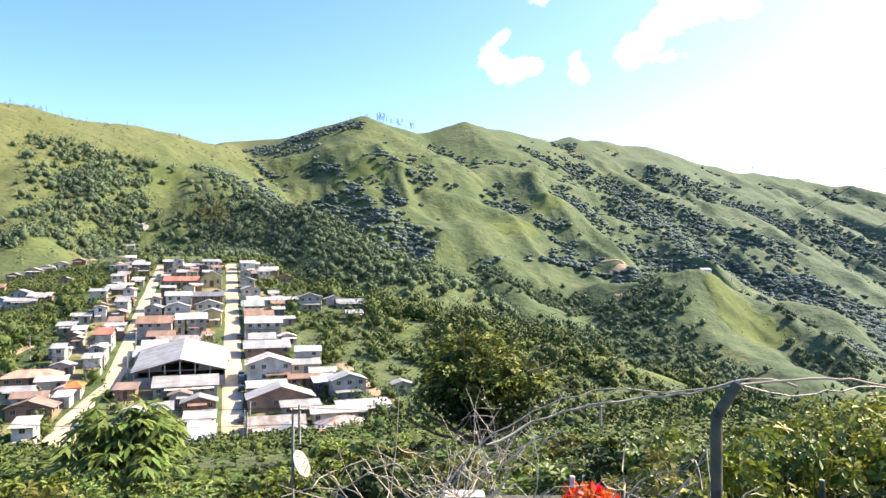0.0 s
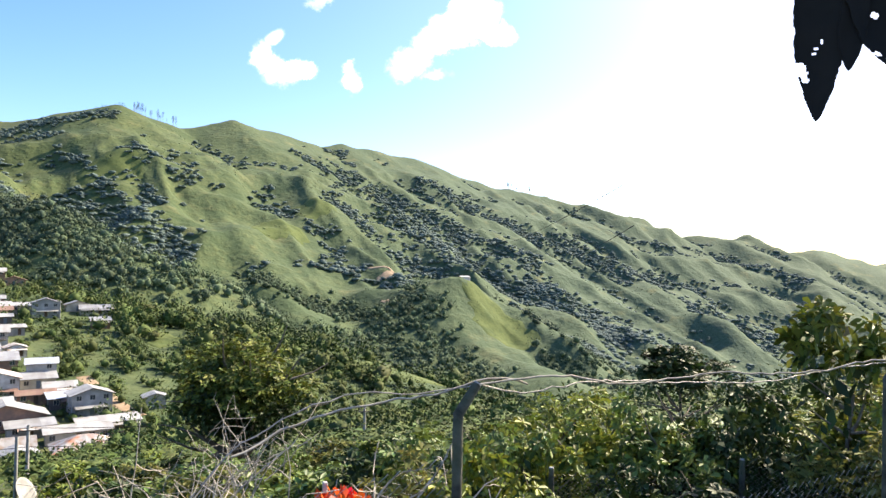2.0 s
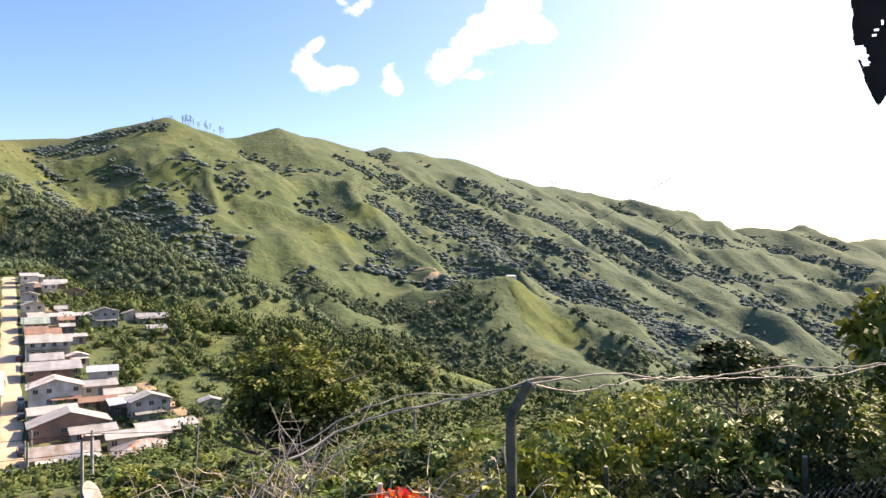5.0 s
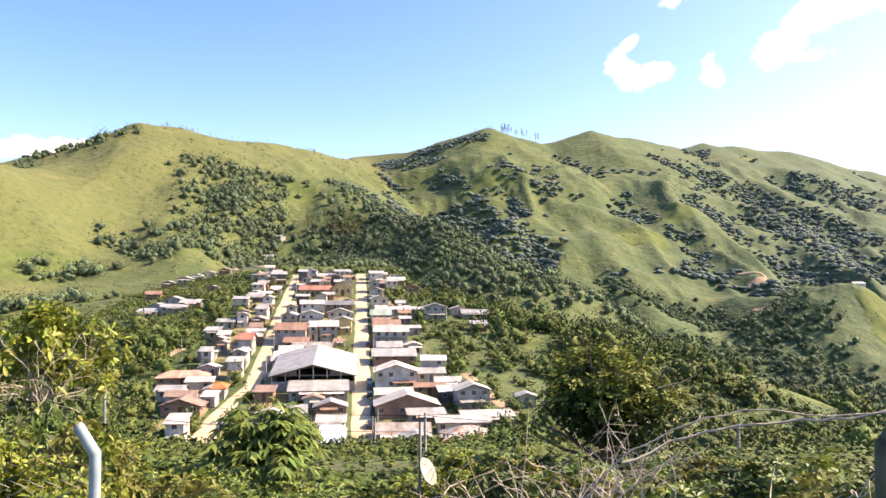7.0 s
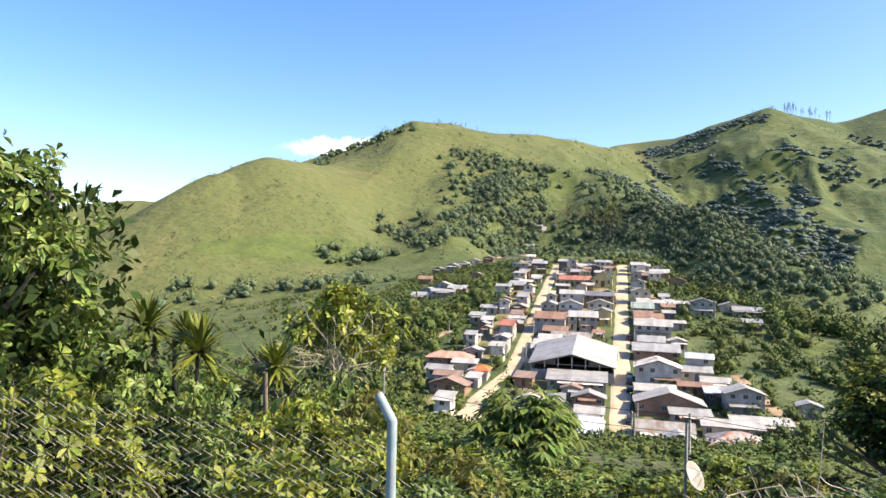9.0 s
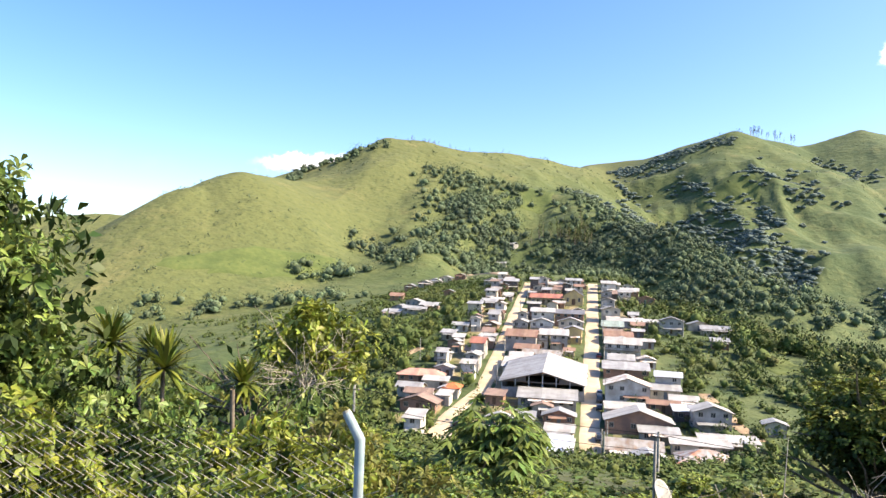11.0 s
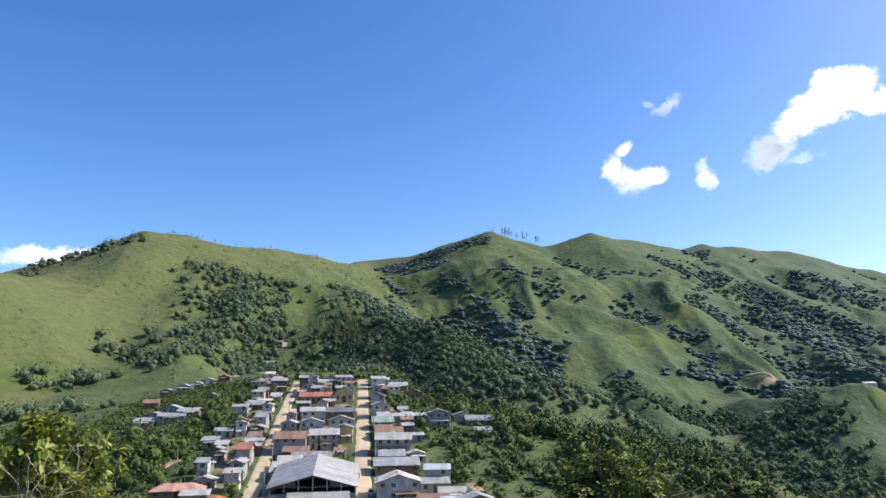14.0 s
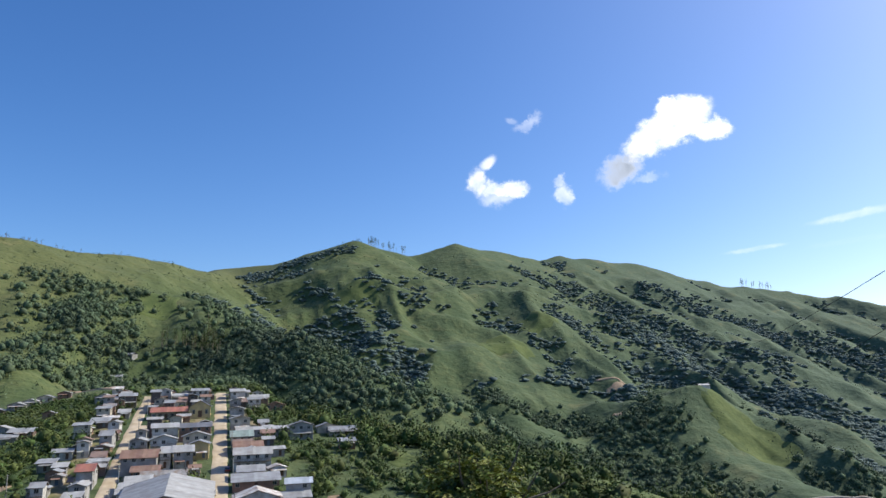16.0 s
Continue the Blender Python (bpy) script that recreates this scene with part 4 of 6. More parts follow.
# middle lines (x, y) of woods and hedges, and how wide they are
WOODS = [
    ([(-379, 733), (-334, 651), (-306, 596), (-284, 542)], 85),  # gully woods
    ([(-328, 765), (-319, 699), (-312, 636)], 35),  # gully woods
    ([(-254, 877), (-156, 639), (-110, 571), (-71, 534)], 95),  # spur woods
    ([(-244, 995), (-85, 573)], 40),  # spur woods
    ([(-238, 666), (-182, 620), (-119, 558), (-78, 526)], 70),  # village back woods
    ([(-356, 1281), (-300, 1224)], 9),  # hedge
    ([(-227, 1253), (-149, 1122), (-121, 1078)], 10),  # hedge
    ([(-93, 1108), (-55, 1048)], 10),  # hedge
    ([(-186, 1100), (-117, 1007), (-63, 923), (-19, 945)], 80),  # valley woods
    ([(-134, 1013), (-62, 908), (-18, 911)], 50),  # valley woods
    ([(-126, 1211), (-75, 1174)], 38),  # copse
    ([(-58, 1150), (-12, 1149)], 40),  # copse
    ([(5, 1145), (36, 1102)], 22),  # copse
    ([(89, 1168), (131, 1125)], 20),  # copse
    ([(143, 1076), (190, 1076)], 25),  # copse
    ([(-334, 1483), (-257, 1420), (-165, 1415)], 45),  # ridge woods
    ([(-423, 1525), (-253, 1313)], 35),  # ridge woods
    ([(55, 906), (76, 822), (90, 772)], 30),  # valley woods
    ([(133, 949), (214, 968)], 14),  # hedge
    ([(268, 1074), (314, 1072), (348, 1021)], 22),  # valley woods
    ([(59, 778), (118, 843), (141, 763)], 55),  # valley woods
    ([(240, 920), (220, 774), (240, 723)], 50),  # valley woods
    ([(227, 718), (238, 653), (255, 586)], 40),  # valley woods
    ([(310, 1225), (435, 1164), (503, 1021), (632, 1018)], 100),  # far woods
    ([(317, 739), (441, 828), (478, 771)], 70),  # far woods
    ([(519, 1037), (614, 999), (589, 880)], 100),  # far woods
    ([(295, 1248), (394, 1260), (376, 1000)], 60),  # far woods
    ([(193, 1227), (252, 1142)], 45),  # far woods
    ([(896, 1157), (1008, 1120), (1095, 1057)], 90),  # far woods
    ([(643, 1491), (698, 1395)], 50),  # far woods
    ([(770, 1481), (847, 1377)], 50),  # far woods
    ([(1339, 1600), (1432, 1381)], 60),  # far woods
    ([(1017, 1598), (1171, 1559)], 35),  # far woods
    ([(173, 1484), (227, 1406)], 40),  # ridge woods
    ([(-579, 686), (-524, 695), (-488, 733)], 26),  # ridge woods
    ([(-474, 481), (-579, 686)], 14),  # ridge woods
    ([(-355, 405), (-307, 440)], 12),  # dome scrub
    ([(-382, 297), (-351, 325), (-306, 350), (-259, 359)], 16),  # dome hedge
    ([(-451, 320), (-404, 313)], 18),  # dome scrub
    ([(-367, 506), (-282, 464)], 20),  # dome scrub
    ([(-295, 453), (-278, 502), (-283, 585)], 26),  # foot woods
    ([(-80, 542), (-44, 517), (-18, 506), (6, 499)], 55),  # spur foot woods
    ([(-95, 524), (-58, 501), (-26, 490)], 40),  # spur foot woods
    ([(251, 1451), (369, 1454), (483, 1293), (589, 1192)], 70),  # right woods
    ([(466, 1585), (590, 1483), (753, 1410), (817, 1313)], 60),  # right woods
    ([(780, 1416), (869, 1320), (1061, 1370)], 60),  # right woods
    ([(31, 508), (97, 694), (157, 713), (211, 666)], 50),  # valley woods
    ([(155, 900), (178, 810), (196, 729)], 35),  # valley woods
    ([(358, 682), (381, 666), (401, 647)], 50),  # valley woods
    ([(-343, 681), (-300, 617), (-274, 614)], 60),  # back slope
]


def along(line, width, per, rng):
    """Points scattered in a band round a line, per square metres each."""
    out = []
    for (x0, y0), (x1, y1) in zip(line, line[1:]):
        L = math.hypot(x1 - x0, y1 - y0)
        n = int(L * width / per) + 2
        k = rng.uniform(-0.04, 1.04, n)
        o = np.clip(rng.normal(size=n) * 0.36, -0.85, 0.85) * width
        out.append(np.stack([x0 + (x1 - x0) * k - (y1 - y0) / L * o, y0 + (y1 - y0) * k + (x1 - x0) / L * o], -1))
    return np.concatenate(out)


def hill_woods():
    rng = np.random.default_rng(11)
    pts = [along(line, w, 62 if w > 15 else 34, rng) for line, w in WOODS]
    # hollows between the spurs grow woods by themselves
    a, r = np.radians(rng.uniform(-70, 64, 40000)), np.sqrt(rng.uniform(430.0 ** 2, 2300.0 ** 2, 40000))
    x, y = r * np.sin(a), r * np.cos(a)
    h, s = height(x, y), 45.0
    dip = (height(x + s, y) + height(x - s, y) + height(x, y + s) + height(x, y - s)) / 4 - h
    keep = dip + 3.0 * wave(x, y, 110, 21) + 2.5 * wave(x, y, 45, 22) > np.where(x < -250, 6.0, np.where(x > 150, 1.2, 3.2))
    pts.append(np.stack([x, y], -1)[keep][:12000])
    p = np.concatenate(pts)
    p = p[(np.hypot(p[:, 0], p[:, 1]) > 400)]
    # clearings: the pale pastures stay open
    for cx, cy, rx, ry in ((318, 742, 45, 55), (290, 690, 26, 45), (205, 850, 28, 50), (150, 900, 60, 40), (40, 1080, 70, 60), (-480, 440, 120, 140)):
        q = ((p[:, 0] - cx) / rx) ** 2 + ((p[:, 1] - cy) / ry) ** 2
        p = p[(q > 1) | (rng.random(len(p)) < 0.06)]
    # trees stand in clumps: most of those without neighbours go
    cell = collections.Counter(map(tuple, np.floor(p / 16).astype(int)))
    near = np.array([sum(cell[(i + a, j + b)] for a in (-1, 0, 1) for b in (-1, 0, 1)) for i, j in np.floor(p / 16).astype(int)])
    p = p[(near > 9) | (rng.random(len(p)) < 0.1)]
    n = len(p)
    w = rng.uniform(5.0, 10.5, n)
    z = height(p[:, 0], p[:, 1])
    rows = np.column_stack([p, z - 0.8, w, w * rng.uniform(0.8, 1.35, n)])
    tr = np.random.default_rng(3)
    # past 900 m the haze-tinted copy of the foliage is used
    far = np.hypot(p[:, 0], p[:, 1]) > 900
    scatter("woods", [canopy_template(tr, 3, 14, 0.3) for i in range(8)], rows[far] * (1, 1, 1, 1.15, 0.6), HAZEWOOD, "distant woods in the hollows of the hills, tinted blue for haze", "woods", 4, True)
    scatter("woods", [shard_template(tr, 72, 0.24, 8, 0.26) for i in range(8)], rows[~far] * (1, 1, 1, 1.0, 0.95), FOREST, "dark green woods in the hollows of the hills", "woods", 5)
    # loose bushes in the pastures
    m = 7000
    a, r = np.radians(rng.uniform(-68, 62, m * 3)), np.sqrt(rng.uniform(400.0 ** 2, 1500.0 ** 2, m * 3))
    x, y = r * np.sin(a), r * np.cos(a)
    k = wave(x, y, 160, 31) + 0.8 * wave(x, y, 60, 32) > np.where(x < -230, -0.25, 0.0)
    x, y = x[k][:m], y[k][:m]
    w = np.random.default_rng(8).gamma(2.0, 0.75, len(x)) + 0.6
    scatter("scrub", [shard_template(tr, 18, 0.55, 4, 0.25, False) for i in range(4)], np.column_stack([x, y, height(x, y) - 0.3 * w, w, w * 0.9]), FOREST, "scattered bushes in the steep pastures", "bushes", 6)


hill_woods()


def spire_row(line, count, tall, seed, label):
    """Tall thin trees in a row: bare stems with small tufted tops."""
    rng = np.random.default_rng(seed)
    rows, stems, faces = [], [], []
    for i in range(count):
        k = rng.random() * (len(line) - 1)
        j = int(k)
        x = line[j][0] + (line[j + 1][0] - line[j][0]) * (k - j) + rng.normal() * 4
        y = line[j][1] + (line[j + 1][1] - line[j][1]) * (k - j) + rng.normal() * 4
        z, h = float(height(x, y)), tall * rng.uniform(0.4, 0.95)
        for q in range(4):
            rows.append((x + rng.normal() * 0.4, y + rng.normal() * 0.4, z + h * (0.42 + 0.15 * q), h * 0.17, h * 0.22))
        b = len(stems)
        for zz, rr in ((z - 1, 0.3), (z + h, 0.1)):
            stems += [(x + rr * math.cos(t), y + rr * math.sin(t), zz) for t in (0, 2.1, 4.2)]
        faces += [(b + t, b + (t + 1) % 3, b + 3 + (t + 1) % 3, b + 3 + t) for t in range(3)]
    tr = np.random.default_rng(seed + 1)
    ob = scatter("tall_trees", [shard_template(tr, 24, 0.45, 3, 0.2, False) for i in range(3)], rows, MIDLEAF, label, "trees", seed)
    st = new("trunk", raw_mesh("stems", stems, faces, BARK))
    st.parent = ob


spire_row([(-150, 1500), (-115, 1511), (-67, 1530)], 24, 22, 41, "thin tall trees standing on the ridge")
spire_row([(800, 1835), (905, 1838)], 16, 26, 42, "thin tall trees in a row on the ridge")
spire_row([(-260, 650), (-225, 660), (-200, 645), (-225, 690)], 60, 20, 43, "stand of slender pale-stemmed trees on the slope")
spire_row([(-509, 770), (-428, 850), (-387, 950)], 26, 7, 44, "row of small trees along the ridge fence")


def free(u, v, gap):
    """True where nothing is built and no street runs."""
    if abs(v) < 4.2 + gap * 0.3 and u < 428 and u > 168 or abs(v - lane(u)) < 3.2 + gap * 0.3 and 165 < u < 416:
        return False
    return all(abs(u - a) > d / 2 + gap or abs(v - b) > w / 2 + gap for a, b, w, d in PLOTS)


def shelf_green():
    """Trees, banana clumps and scrub on the village shelf, thick outside the houses and thin among them."""
    rng = np.random.default_rng(12)
    rows, low = [], []
    for i in range(26000):
        a, r = math.radians(rng.uniform(-66, 60)), math.sqrt(rng.uniform(95.0 ** 2, 440.0 ** 2))
        x, y = r * math.sin(a), r * math.cos(a)
        u, v = uv(x, y)
        core = -58 < v < 24 and 168 < u < 425
        grove = float(wave(x, y, 38, 51) + 0.6 * wave(x, y, 15, 52))
        thick = 0.34 if core else 0.86 if v < -50 else 0.74
        dark = 280 < u + 0.9 * (v - 45) < 370 and v > 40 and not (v > 130 and u + 0.9 * (v - 45) < 330)
        meadow = ((u - 270) / 20) ** 2 + ((v - 66) / 11) ** 2 < 1 or ((u - 232) / 20) ** 2 + ((v - 144) / 22) ** 2 < 1 or ((u - 256) / 9) ** 2 + ((v - 30) / 8) ** 2 < 1
        if v < -130:
            thick = 0.22
        if dark:
            thick = 0.95
        if meadow:
            thick = 0.05
        if rng.random() > thick + 0.3 * grove:
            continue
        w = rng.uniform(2.2, 5.6) if not dark else rng.uniform(5.5, 9.5)
        if v < -50 and rng.random() < 0.3:
            w *= 1.7
        if v < -130:
            w *= 0.7
        if u < 172 and abs(v + 18) < 40:
            w = min(w, 2.6)
        if v < -58 and u > 365 or 300 < u and v < -72:
            w = min(w, 2.4)
        if abs(v - 95) < 9 and 274 < u < 306 or abs(v - 66) < 9 and 332 < u < 366:
            w = min(w, 2.2)
        if not free(u, v, w * 0.35):
            continue
        (rows if w > 3.2 else low).append((x, y, float(height(x, y)) - 0.25, w, w * rng.uniform(0.75, 1.4 if w > 3.2 else 1.0)))
    tr = np.random.default_rng(6)
    scatter("grove", [shard_template(tr, 125, 0.23, 9, 0.24) for i in range(6)], rows[:3000], MIDLEAF, "leafy trees round the village", "trees", 7)
    scatter("scrub", [shard_template(tr, 52, 0.36, 7, 0.27) for i in range(6)], low[:4400], MIDLEAF, "green scrub and shrubs round the village", "bushes", 8)


shelf_green()


def brow_trees():
    """Tall dark trees along the brow where the village shelf breaks off into the valley."""
    rng = np.random.default_rng(71)
    rows = []
    for k in range(120):
        f = rng.random()
        az = radians(0.4 + 10.6 * f)
        r = rng.uniform(298, 338)
        x, y = r * math.sin(az), r * math.cos(az)
        w = rng.uniform(6, 11)
        rows.append((x, y, float(height(x, y)) - 0.4, w, rng.uniform(8, 13) * (1.0 - 0.25 * f)))
    tr = np.random.default_rng(72)
    scatter("tall_trees", [shard_template(tr, 420, 0.15, 14, 0.27) for i in range(5)], rows, DARKWOOD, "tall dark green trees on the brow below the village", "trees", 73)


brow_trees()


def on_hill(name, x, y, label, w, d, roof, wall):
    """A lone shed far up on the hillside."""
    z = float(height(x, y))
    ob = thing(name, pose(x, y, z, 0, 0, random.Random(int(x)).uniform(-30, 30)), label, "house", "hill farms")
    bm = bmesh.new()
    box(bm, -w / 2, -d / 2, -3, w / 2, d / 2, 2.8)
    part("wall", bm, WALLS[wall], ob)
    bm = bmesh.new()
    rng = random.Random(3)
    for s in (-1, 1):
        pitched(bm, ((w / 2 + 0.4) * s, s * (d / 2 + 0.4), 2.7), (-(w / 2 + 0.4) * s, s * (d / 2 + 0.4), 2.7), ((w / 2 + 0.4) * s, 0, 4.4), (-(w / 2 + 0.4) * s, 0, 4.4), rng)
    part("roof", bm, ROOFS[roof], ob)


on_hill("farmhouse", 295, 797, "white farm shed on top of a pasture spur", 14, 8, "white", "white")
on_hill("farmhouse", -273, 635, "grey farm shed among trees on the slope", 10, 7, "grey", "grey")
on_hill("farmhouse", -268, 600, "small grey-roofed farm shed on the slope", 9, 6, "grey", "cream")


def earth_scar(name, x, y, w, h, turn, label, material=None, category="bare earth", lift=0.9):
    """A patch of ground lying on the slope, with a ragged outline."""
    rng = random.Random(int(x * 3))
    verts, faces = [(x, y, float(height(x, y)) + lift)], []
    n, rings = 30, 9
    edge = [1 + rng.uniform(-0.16, 0.16) + 0.12 * math.sin(3 * i * 2 * math.pi / n + x) for i in range(n)]
    for ring in range(1, rings + 1):
        for i in range(n):
            t = i * 2 * math.pi / n
            k = ring / rings * edge[i]
            a, b = math.cos(t) * w * k, math.sin(t) * h * k
            px, py = x + a * math.cos(turn) - b * math.sin(turn), y + a * math.sin(turn) + b * math.cos(turn)
            verts.append((px, py, float(height(px, py)) + (lift if ring < rings else -0.8)))
    for i in range(n):
        j = (i + 1) % n
        faces.append((0, 1 + i, 1 + j))
        for q in range(rings - 1):
            a = 1 + q * n
            faces.append((a + i, a + n + i, a + n + j, a + j))
    tagged(flat_mesh(name, verts, faces, material or SOIL), label, category, kind="structure")


earth_scar("landslip", 232, 933, 14, 9, 0.3, "bare reddish earth where the slope slipped")
earth_scar("landslip", 204, 819, 4, 12, 0.2, "dark narrow earth slip in the pasture")
earth_scar("landslip", -251, 510, 10, 12, 0.4, "bare brown cutting above the hamlet")
for _x, _y, _w, _h, _t, _l in ((318, 742, 34, 50, 0.55, 0.9), (-365, 395, 70, 18, 0.98, 0.7), (-303, 748, 34, 28, 0.5, 0.9), (97, 1045, 42, 30, 0.2, 1.2), (-134, 1152, 45, 38, 0.3, 1.2), (160, 1132, 36, 30, 0.4, 1.2), (-14.3, 277.6, 9, 17, 0.6, 0.25), (71.3, 263.6, 17, 17, 0.0, 0.25)):
    earth_scar("field", _x, _y, _w, _h, _t, "fresh green grazed field on the hillside", MEADOW, "field", _l)


def hill_track(points, width):
    """A cut track along the hillside."""
    strip("path", [uv(x, y) for x, y in points], width, 0.9, SOIL, "reddish dirt track cut along the hillside", "path")


hill_track([(133, 947), (170, 962), (201, 965), (240, 950), (262, 900), (272, 850), (290, 803)], 4.5)
hill_track([(-251, 505), (-235, 470), (-215, 440), (-190, 425)], 5)


# ---- the slope in front of the fence ----
def tube(V, Fc, pts, radii, sides=5):
    """Adds a tapered tube along points to lists of vertices and quads."""
    pts = [Vector(p) for p in pts]
    base = len(V)
    for i, p in enumerate(pts):
        d = (pts[min(i + 1, len(pts) - 1)] - pts[max(i - 1, 0)]).normalized()
        a = d.orthogonal().normalized()
        b = d.cross(a)
        r = radii[i] if isinstance(radii, (list, tuple)) else radii
        V += [tuple(p + (a * math.cos(k * 2 * math.pi / sides) + b * math.sin(k * 2 * math.pi / sides)) * r) for k in range(sides)]
    for i in range(len(pts) - 1):
        for k in range(sides):
            Fc.append((base + i * sides + k, base + i * sides + (k + 1) % sides, base + (i + 1) * sides + (k + 1) % sides, base + (i + 1) * sides + k))


def limb(rng, start, way, length, bend=0.35, steps=5):
    """A crooked line."""
    p, d, out = Vector(start), Vector(way).normalized(), [Vector(start)]
    for i in range(steps):
        d = (d + Vector((rng.normal(), rng.normal(), rng.normal())) * bend * 0.4).normalized()
        p = p + d * (length / steps)
        out.append(p.copy())
    return out


def tree_stems(rng, h, w, trunk, limbs, low=0.35):
    """Trunk and limbs of a plant h high and w across, its foot at 0."""
    V, Fc = [], []
    t = limb(rng, (0, 0, -0.3), (rng.normal() * 0.1, rng.normal() * 0.1, 1), h * 0.62 + 0.3, 0.2)
    tube(V, Fc, t, [trunk * (1 - 0.13 * i) for i in range(len(t))], 6)
    for i in range(limbs):
        a = i * 2.4 + rng.uniform(-0.4, 0.4)
        k = rng.uniform(low, 1.0)
        s = t[0].lerp(t[-1], k)
        l = limb(rng, s, (math.cos(a), math.sin(a), rng.uniform(0.5, 1.2)), w * rng.uniform(0.35, 0.6))
        tube(V, Fc, l, [trunk * 0.5 * (1 - 0.17 * j) for j in range(len(l))], 4)
    return V, Fc


def big_leaves(rng, n, size, lobes, spread, fingers):
    """Leaves in fans of several fingers, as large-leaved trees carry them."""
    centres = rng.normal(size=(lobes, 3)) * (spread, spread, spread * 0.6)
    V, Fc = [], []
    for i in range(n):
        way = Vector(rng.normal(size=3)).normalized()
        way.z = abs(way.z) * 0.8 + 0.1 * way.z
        p = Vector(centres[rng.integers(lobes)]) + way * rng.uniform(0.18, 0.33) + Vector((0, 0, 0.5))
        out = Vector((way.x, way.y, 0.15)).normalized()
        side = out.cross(Vector((0, 0, 1))).normalized()
        for f in range(fingers):
            a = (f / (fingers - 1) - 0.5) * 3.6
            d = (out * math.cos(a) + side * math.sin(a)).normalized()
            d.z -= rng.uniform(0.15, 0.7)
            s = d.cross(Vector((0, 0, 1))).normalized()
            L = size * rng.uniform(0.75, 1.15)
            b = len(V)
            V += [tuple(p), tuple(p + d * L * 0.55 + s * L * 0.15), tuple(p + d * L - Vector((0, 0, L * 0.15))), tuple(p + d * L * 0.55 - s * L * 0.15)]
            Fc.append((b, b + 1, b + 2, b + 3))
    return np.array(V), np.array(Fc)


def dome_leaves(rng, n, size, clumps, blade=False, lift=-0.25):
    """A rounded crown of separate leafy clumps with gaps between them, densest on the outside."""
    way = rng.normal(size=(clumps, 3))
    way[:, 2] = np.abs(way[:, 2]) * 1.1 + lift
    way /= np.linalg.norm(way, axis=1)[:, None]
    mid = way * rng.uniform(0.24, 0.4, clumps)[:, None] * (1, 1, 1.0) + (0, 0, 0.45)
    rad = rng.uniform(0.075, 0.14, clumps)
    V, Fc = [], []
    for k in range(clumps):
        v, f = (rosette_template if blade else leaf_template)(rng, n // clumps, size / (rad[k] * 2.6), 3, 0.16)
        Fc.append(f + len(v) * k)
        V.append((v - (0, 0, 0.5)) * (rad[k] * 2.6, rad[k] * 2.6, rad[k] * 2.0) + mid[k])
    return np.concatenate(V), np.concatenate(Fc)


def plant(name, x, y, h, w, material, label, category, seed, leaves=1200, leaf=0.1, trunk=0.08, limbs=9, lobes=9, spread=0.22, low=0.35, fingers=0, group="", z=None, crown_from=0.0, hang=0.0, top=None, dome=0, blade=False, inner=0, lift=-0.25):
    """A tree or shrub of its own: stems and foliage. leaf: leaf length in metres. inner: number of leaves coloured dark
    as crown shade.
    """
    rng = np.random.default_rng(seed)
    z = float(height(x, y)) if z is None else z
    h = h if top is None else top - z
    ob = thing(name, pose(x, y, z - 0.05), label, category, group)
    V, Fc = tree_stems(rng, h, w, trunk, limbs, low)
    part("trunk", raw_mesh("stems", V, Fc, BARK, True), None, ob)
    ch = h * (1 - crown_from)
    if dome:
        tv, tf = dome_leaves(rng, leaves, leaf / w, dome, blade, lift)
    elif fingers:
        tv, tf = big_leaves(rng, leaves, leaf / w, lobes, spread, fingers)
    else:
        tv, tf = leaf_template(rng, leaves, leaf / w, lobes, spread, hang)
    tv = tv * (w, w, ch) + (0, 0, h * crown_from)
    part("crown" if category == "tree" else "foliage", raw_mesh("foliage", tv, tf, material), None, ob)
    # shade of the crown's inside put into colour: a core of darker leaves
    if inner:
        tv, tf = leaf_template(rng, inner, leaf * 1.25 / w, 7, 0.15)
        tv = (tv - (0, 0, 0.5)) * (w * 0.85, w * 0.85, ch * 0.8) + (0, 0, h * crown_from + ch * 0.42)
        part("inner_crown" if category == "tree" else "inner_foliage", raw_mesh("foliage", tv, tf, DEEP), None, ob, "inner leaves coloured dark to stand for crown shade")
    return ob


# how high the greenery stands against the eye, in degrees, by bearing
TOPS = ([-75, -62, -57, -52, -46, -42, -36, -33, -27, -21, -17, -12, -8, -3, 4, 10, 16, 22, 26, 33, 40, 46, 54, 66],
        [-1.5, -2.5, -4.0, -5.6, -6.2, -6.0, -9.0, -12.0, -13.0, -14.6, -15.3, -14.3, -13.0, -12.5, -13.5, -12.6, -12.2, -11.6, -10.4, -9.8, -9.3, -7.5, -6.8, -5.0])
SHRUBS = [
    (LEAF, "leafy green shrub on the slope below the fence"), (LIME, "bright yellow-green shrub in the sun on the slope"), (DEEP, "dark glossy shrub on the slope below the fence"),
    (OLIVE, "dull olive shrub with sparse leaves on the slope"), (LEAF, "dense green bush tangled with creepers on the slope"),
]


